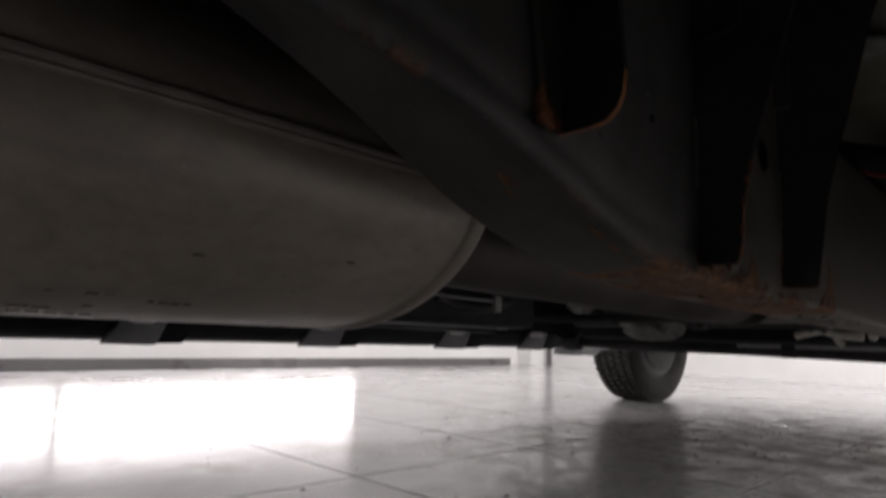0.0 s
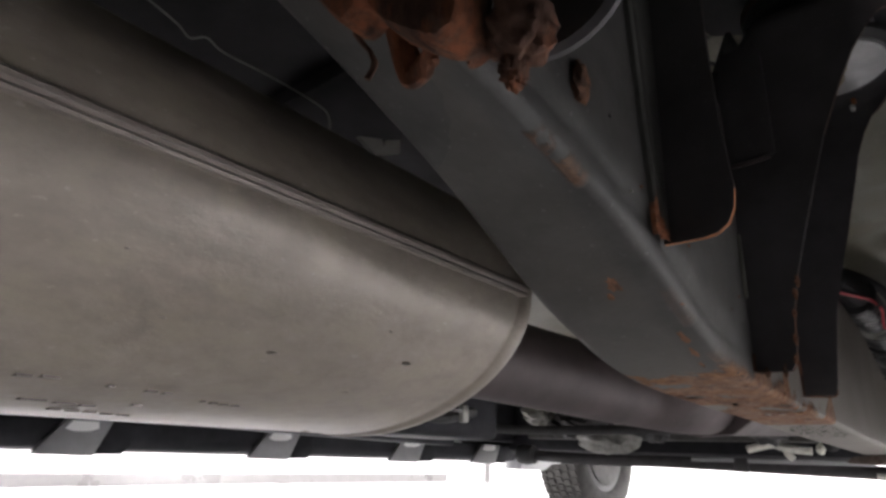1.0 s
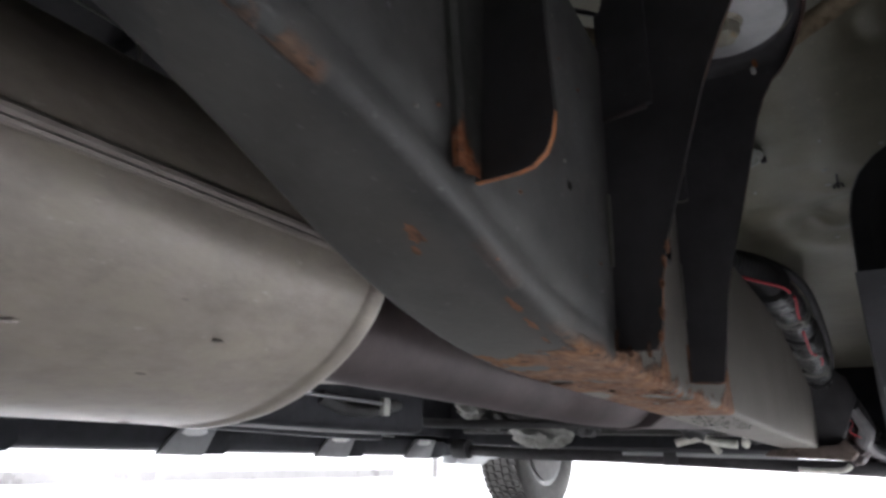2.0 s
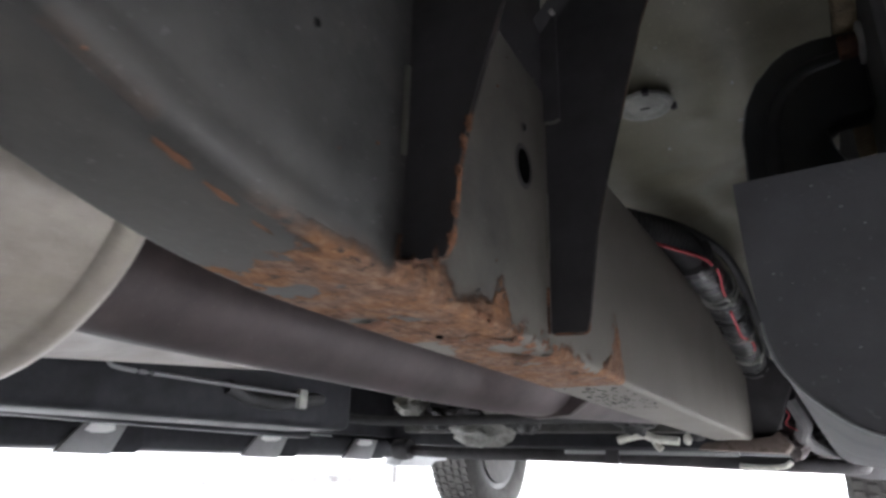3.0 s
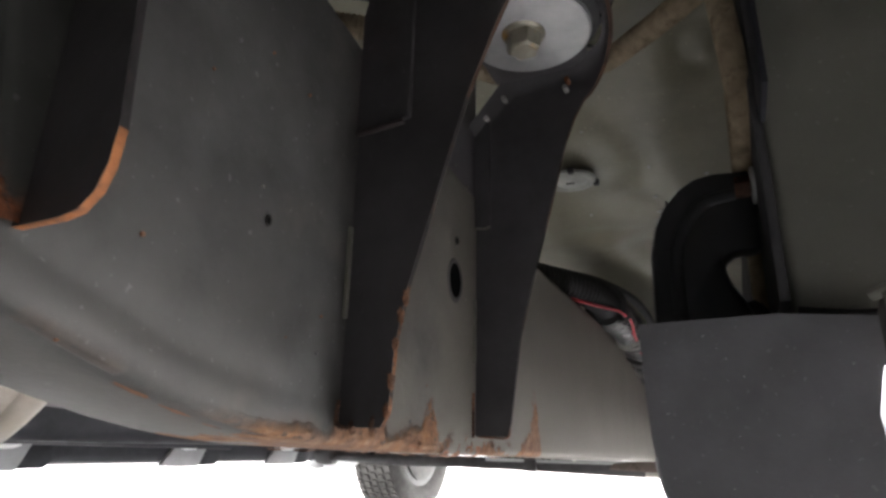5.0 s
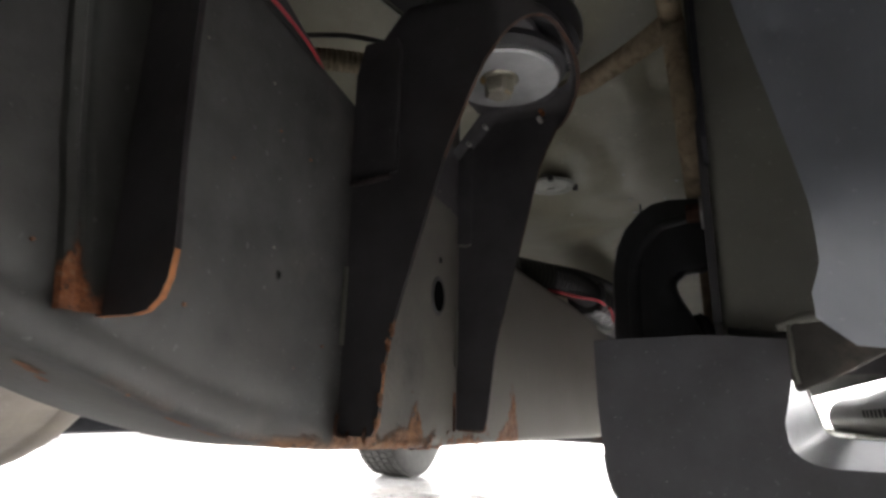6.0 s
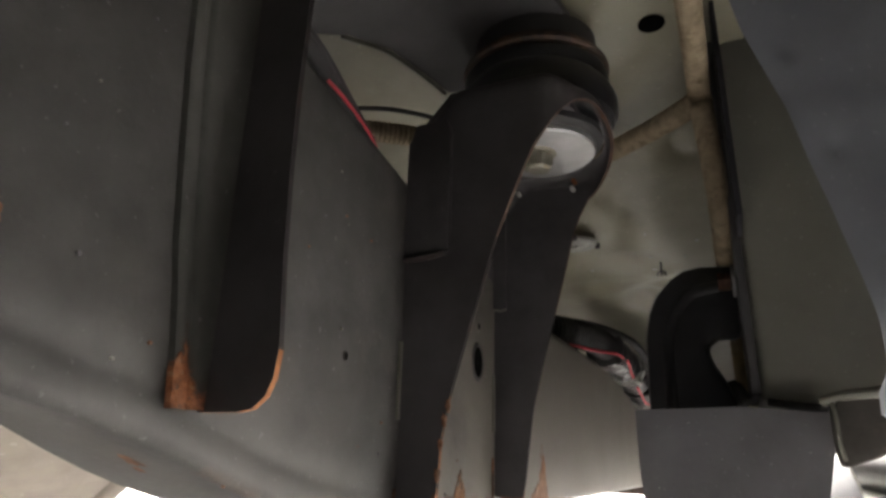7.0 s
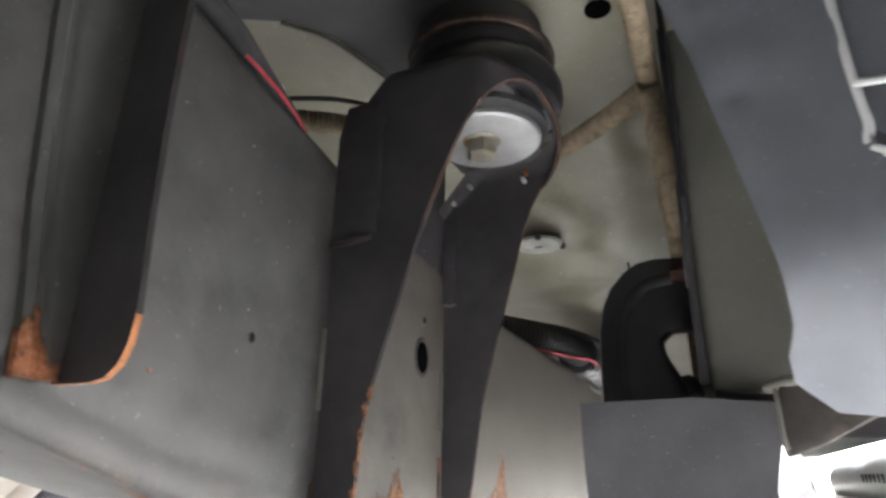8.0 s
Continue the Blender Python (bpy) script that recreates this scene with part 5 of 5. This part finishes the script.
# ---- wheels ----
def wheel(x0, x1, y, r, label):
    c = ((x0 + x1) / 2, y, r)
    w = (x1 - x0) / 2
    t = part("wheel", lathe([(r * 0.60, -w * 0.72), (r * 0.64, -w * 0.86), (r * 0.74, -w * 0.97), (r * 0.84, -w), (r * 0.93, -w * 0.93), (r * 0.965, -w * 0.84), (r * 0.972, -w * 0.5), (r * 0.974, w * 0.5), (r * 0.965, w * 0.84), (r * 0.93, w * 0.93), (r * 0.84, w), (r * 0.74, w * 0.97), (r * 0.64, w * 0.86), (r * 0.60, w * 0.72)], c, "x", 64), TYRE, car, label)
    bm = bmesh.new()
    for k in range(58):
        for j in range(5):
            a0 = 2 * math.pi * (k + 0.28 * (j % 2) + 0.1) / 58
            a1 = a0 + 2 * math.pi * 0.66 / 58
            u0, u1 = -0.86 + 0.35 * j, -0.86 + 0.35 * j + 0.29
            vs = []
            for rr in (r * 0.955, r):
                for a, u in ((a0, u0), (a1, u0 + 0.06), (a1, u1), (a0, u1 - 0.05)):
                    vs.append(bm.verts.new((c[0] + u * w * 0.98, c[1] + rr * math.cos(a), c[2] + rr * math.sin(a))))
            for f in ((0, 1, 2, 3), (4, 5, 6, 7), (0, 1, 5, 4), (1, 2, 6, 5), (2, 3, 7, 6), (3, 0, 4, 7)):
                bm.faces.new([vs[q] for q in f])
    part("tread", bm, TYRE, t, "worn block tread", 20)
    part("rim", lathe([(0.0, w * 0.25), (r * 0.22, w * 0.25), (r * 0.30, w * 0.45), (r * 0.50, w * 0.5), (r * 0.53, -w * 0.4), (r * 0.56, -w * 0.72), (r * 0.62, -w * 0.80), (r * 0.62, w * 0.8), (r * 0.3, w * 0.75), (0.0, w * 0.7)], c, "x", 48), RIM, t, "grey alloy rim")
    part("brake_disc", lathe([(0.0, -w * 0.15), (r * 0.40, -w * 0.15), (r * 0.41, -w * 0.1), (r * 0.41, 0.0), (0.0, 0.0)], c, "x", 40), PIPE, t)
    part("dust_shield", lathe([(0.0, -w * 0.55), (r * 0.44, -w * 0.55), (r * 0.46, -w * 0.5), (r * 0.46, -w * 0.4), (0.0, -w * 0.4)], c, "x", 40), RIM_BACK, t)
    part("dust_shield", lathe([(0.0, w * 0.80), (r * 0.54, w * 0.80), (r * 0.54, w * 0.86), (0.0, w * 0.9)], c, "x", 40), RIM_BACK, t)
    return t


# unseen rear wheels, axle and bumper, added so that they shade the underside
wheel(0.10, 0.345, -0.16, 0.36, "black treaded rear tyre on a grey rim on the floor")
wheel(-1.66, -1.415, -0.16, 0.36, "black treaded rear tyre on a grey rim on the floor")
part("rear_axle", tube([(-1.5, -0.16, 0.36), (-0.66, -0.16, 0.36), (0.10, -0.16, 0.36)], 0.042, 16), BLACK, car, "black rear axle")
part("rear_bumper", box(-1.55, 0.22, -2.05, -1.9, 0.30, 0.85, 0.04), PLASTIC, car)
wheel(-1.78, -1.53, 3.25, 0.36, "black treaded front tyre on a grey rim on the floor")
wheel(-0.02, 0.23, 3.25, 0.36, "black treaded front tyre on a grey rim on the floor")

# ---- front suspension and engine bay underside ----
tray = part("engine_undertray", box(-1.42, -0.16, 2.05, 3.7, 0.315, 0.60, 0.03), BLACK_PLASTIC, car, "black engine undertray and suspension")
part("side_tray", box(-0.16, 0.02, 2.1, 2.85, 0.32, 0.60, 0.03), BLACK_PLASTIC, tray)
part("crossmember", box(-1.20, -0.20, 1.88, 1.94, 0.355, 0.395, 0.010), GREY_PAINT, car, "dark painted crossmember")
arm = part("lower_arm", tube([(-1.27, 1.95, 0.305), (-1.0, 1.93, 0.296), (-0.75, 1.92, 0.296), (-0.45, 1.92, 0.291), (-0.02, 1.93, 0.283), (0.03, 2.0, 0.29)], 0.014, 12, 8, 0, 1, 1.2), BLACK, car, "black lower suspension arm")
# pale strip that paints the highlight along the dark arm
part("bar", box(-0.66, -0.22, 1.895, 1.903, 0.300, 0.310, 0.002), SILVER, arm, "pale strip painted as the arm's highlight")
part("bar_clamp", box(-0.545, -0.51, 1.89, 1.93, 0.275, 0.312, 0.004), BLACK, arm)
part("bush", lathe([(0.0, -0.03), (0.03, -0.03), (0.034, 0.0), (0.03, 0.03), (0.0, 0.03)], (-1.23, 1.93, 0.305), "x", 18), RUBBER, arm)
gear = lump("gearbox_housing", (-0.885, 1.84, 0.365), (0.105, 0.06, 0.052), ALU, car, 6.0, 0.28, "rough pale cast gearbox housing")
lump("housing_rib", (-0.87, 1.80, 0.345), (0.05, 0.02, 0.03), ALU, gear, 2.0, 0.4)
lump("housing_rib", (-0.72, 1.75, 0.40), (0.09, 0.04, 0.03), ALU, gear, 11.0, 0.5)
pale = part("steering_joint", tube([(-0.495, 1.85, 0.334), (-0.465, 1.85, 0.342), (-0.43, 1.85, 0.348), (-0.40, 1.85, 0.338), (-0.345, 1.85, 0.333)], 0.0105, 10, 8), PLUG, car, "pale dirty steering joint")
part("stub", tube([(-0.405, 1.85, 0.338), (-0.398, 1.85, 0.322), (-0.388, 1.85, 0.312)], 0.0085, 10, 6), PLUG, pale)
lump("nut", (-0.325, 1.85, 0.338), (0.010, 0.010, 0.013), PLUG, pale, 4.0, 0.2)
lump("nut", (-0.30, 1.85, 0.345), (0.016, 0.014, 0.011), RUBBER, pale, 8.0, 0.2)
part("pale_hook", tube([(-0.22, 1.88, 0.279), (-0.16, 1.88, 0.277), (-0.125, 1.88, 0.281), (-0.11, 1.88, 0.292)], 0.006, 8, 6), PLUG, pale)
part("anti_roll_bar", tube([(-1.15, 1.30, 0.40), (-1.05, 1.42, 0.37), (-0.9, 1.5, 0.365), (-0.6, 1.55, 0.37), (-0.4, 1.7, 0.38)], 0.012, 10, 8), RUBBER, car)
for k in range(9):
    x = -1.05 + 0.09 * k
    lump("suspension_clutter", (x, 1.72 + 0.1 * math.sin(k * 3.1), 0.40 + 0.02 * math.cos(k * 2.3)), (0.05, 0.04, 0.03), RUBBER if k % 3 else ALU, tray, k * 1.7, 0.5)
for k in range(7):
    lump("suspension_clutter", (-0.09 + 0.016 * k, 1.75 + 0.12 * k, 0.33 + 0.03 * math.sin(k * 2.2)), (0.03, 0.05, 0.03), RUBBER if k % 2 else PIPE, tray, k * 2.3, 0.5)
part("side_arm", tube([(-0.075, 1.46, 0.40), (-0.06, 1.55, 0.36), (-0.07, 1.7, 0.335), (-0.03, 2.0, 0.31), (0.02, 2.4, 0.30)], 0.014, 10, 8), BLACK, car)
part("pink_lead", tube([(-0.09, 1.44, 0.38), (-0.078, 1.46, 0.365), (-0.085, 1.47, 0.35), (-0.07, 1.48, 0.34)], 0.0008, 8, 6), RED, front_loom)
flap = part("mud_flap", prism([(-0.115, 0.52), (-0.10, 0.435), (-0.079, 0.333), (-0.05, 0.285), (-0.021, 0.262), (0.05, 0.25), (0.26, 0.245), (0.26, 0.52)], "y", 2.70, 2.71, 0.003), PLASTIC, car, "dark grey plastic mud flap ahead of the tyre")

# ---- floor tiles and litter ----
TS = 0.6
base_tile = None
ix0, iy0 = -0.5 - 8 * TS, 0.9 - 9 * TS
for i in range(15):
    for j in range(19):
        x, y = ix0 + i * TS, iy0 + j * TS
        if x + TS < X0 or x > X1 or y + TS < Y0 or y > Y1:
            continue
        if base_tile is None:
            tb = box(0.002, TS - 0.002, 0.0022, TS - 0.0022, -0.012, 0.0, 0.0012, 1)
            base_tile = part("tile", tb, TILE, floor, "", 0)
            ob = base_tile
        else:
            ob = new("tile", base_tile.data)
            ob.parent = floor
        ob.location = (x, y, 0.0003 * noise.noise(Vector((x, y, 0))))
crumbs = bmesh.new()
for k in range(900):
    x, y = rng.uniform(-2.2, 0.6), rng.uniform(0.6, 3.6)
    if rng.random() < 0.55:
        x, y = rng.gauss(-0.75, 0.40), rng.gauss(2.45, 0.40)
    s = 0.001 + 0.006 * rng.random() ** 3
    v = [crumbs.verts.new((x + s * math.cos(q * 1.57 + k), y + s * 1.3 * math.sin(q * 1.57 + k), 0.0005 + (0.0 if q % 2 else s * 0.3))) for q in range(4)]
    t_ = crumbs.verts.new((x, y, 0.001 + s * 0.6))
    for q in range(4):
        crumbs.faces.new((v[q], v[(q + 1) % 4], t_))
tagged(part("grit", crumbs, GROUT, None, "", 0), "scattered dark grit and dirt on the floor", "grit", "", "stuff")
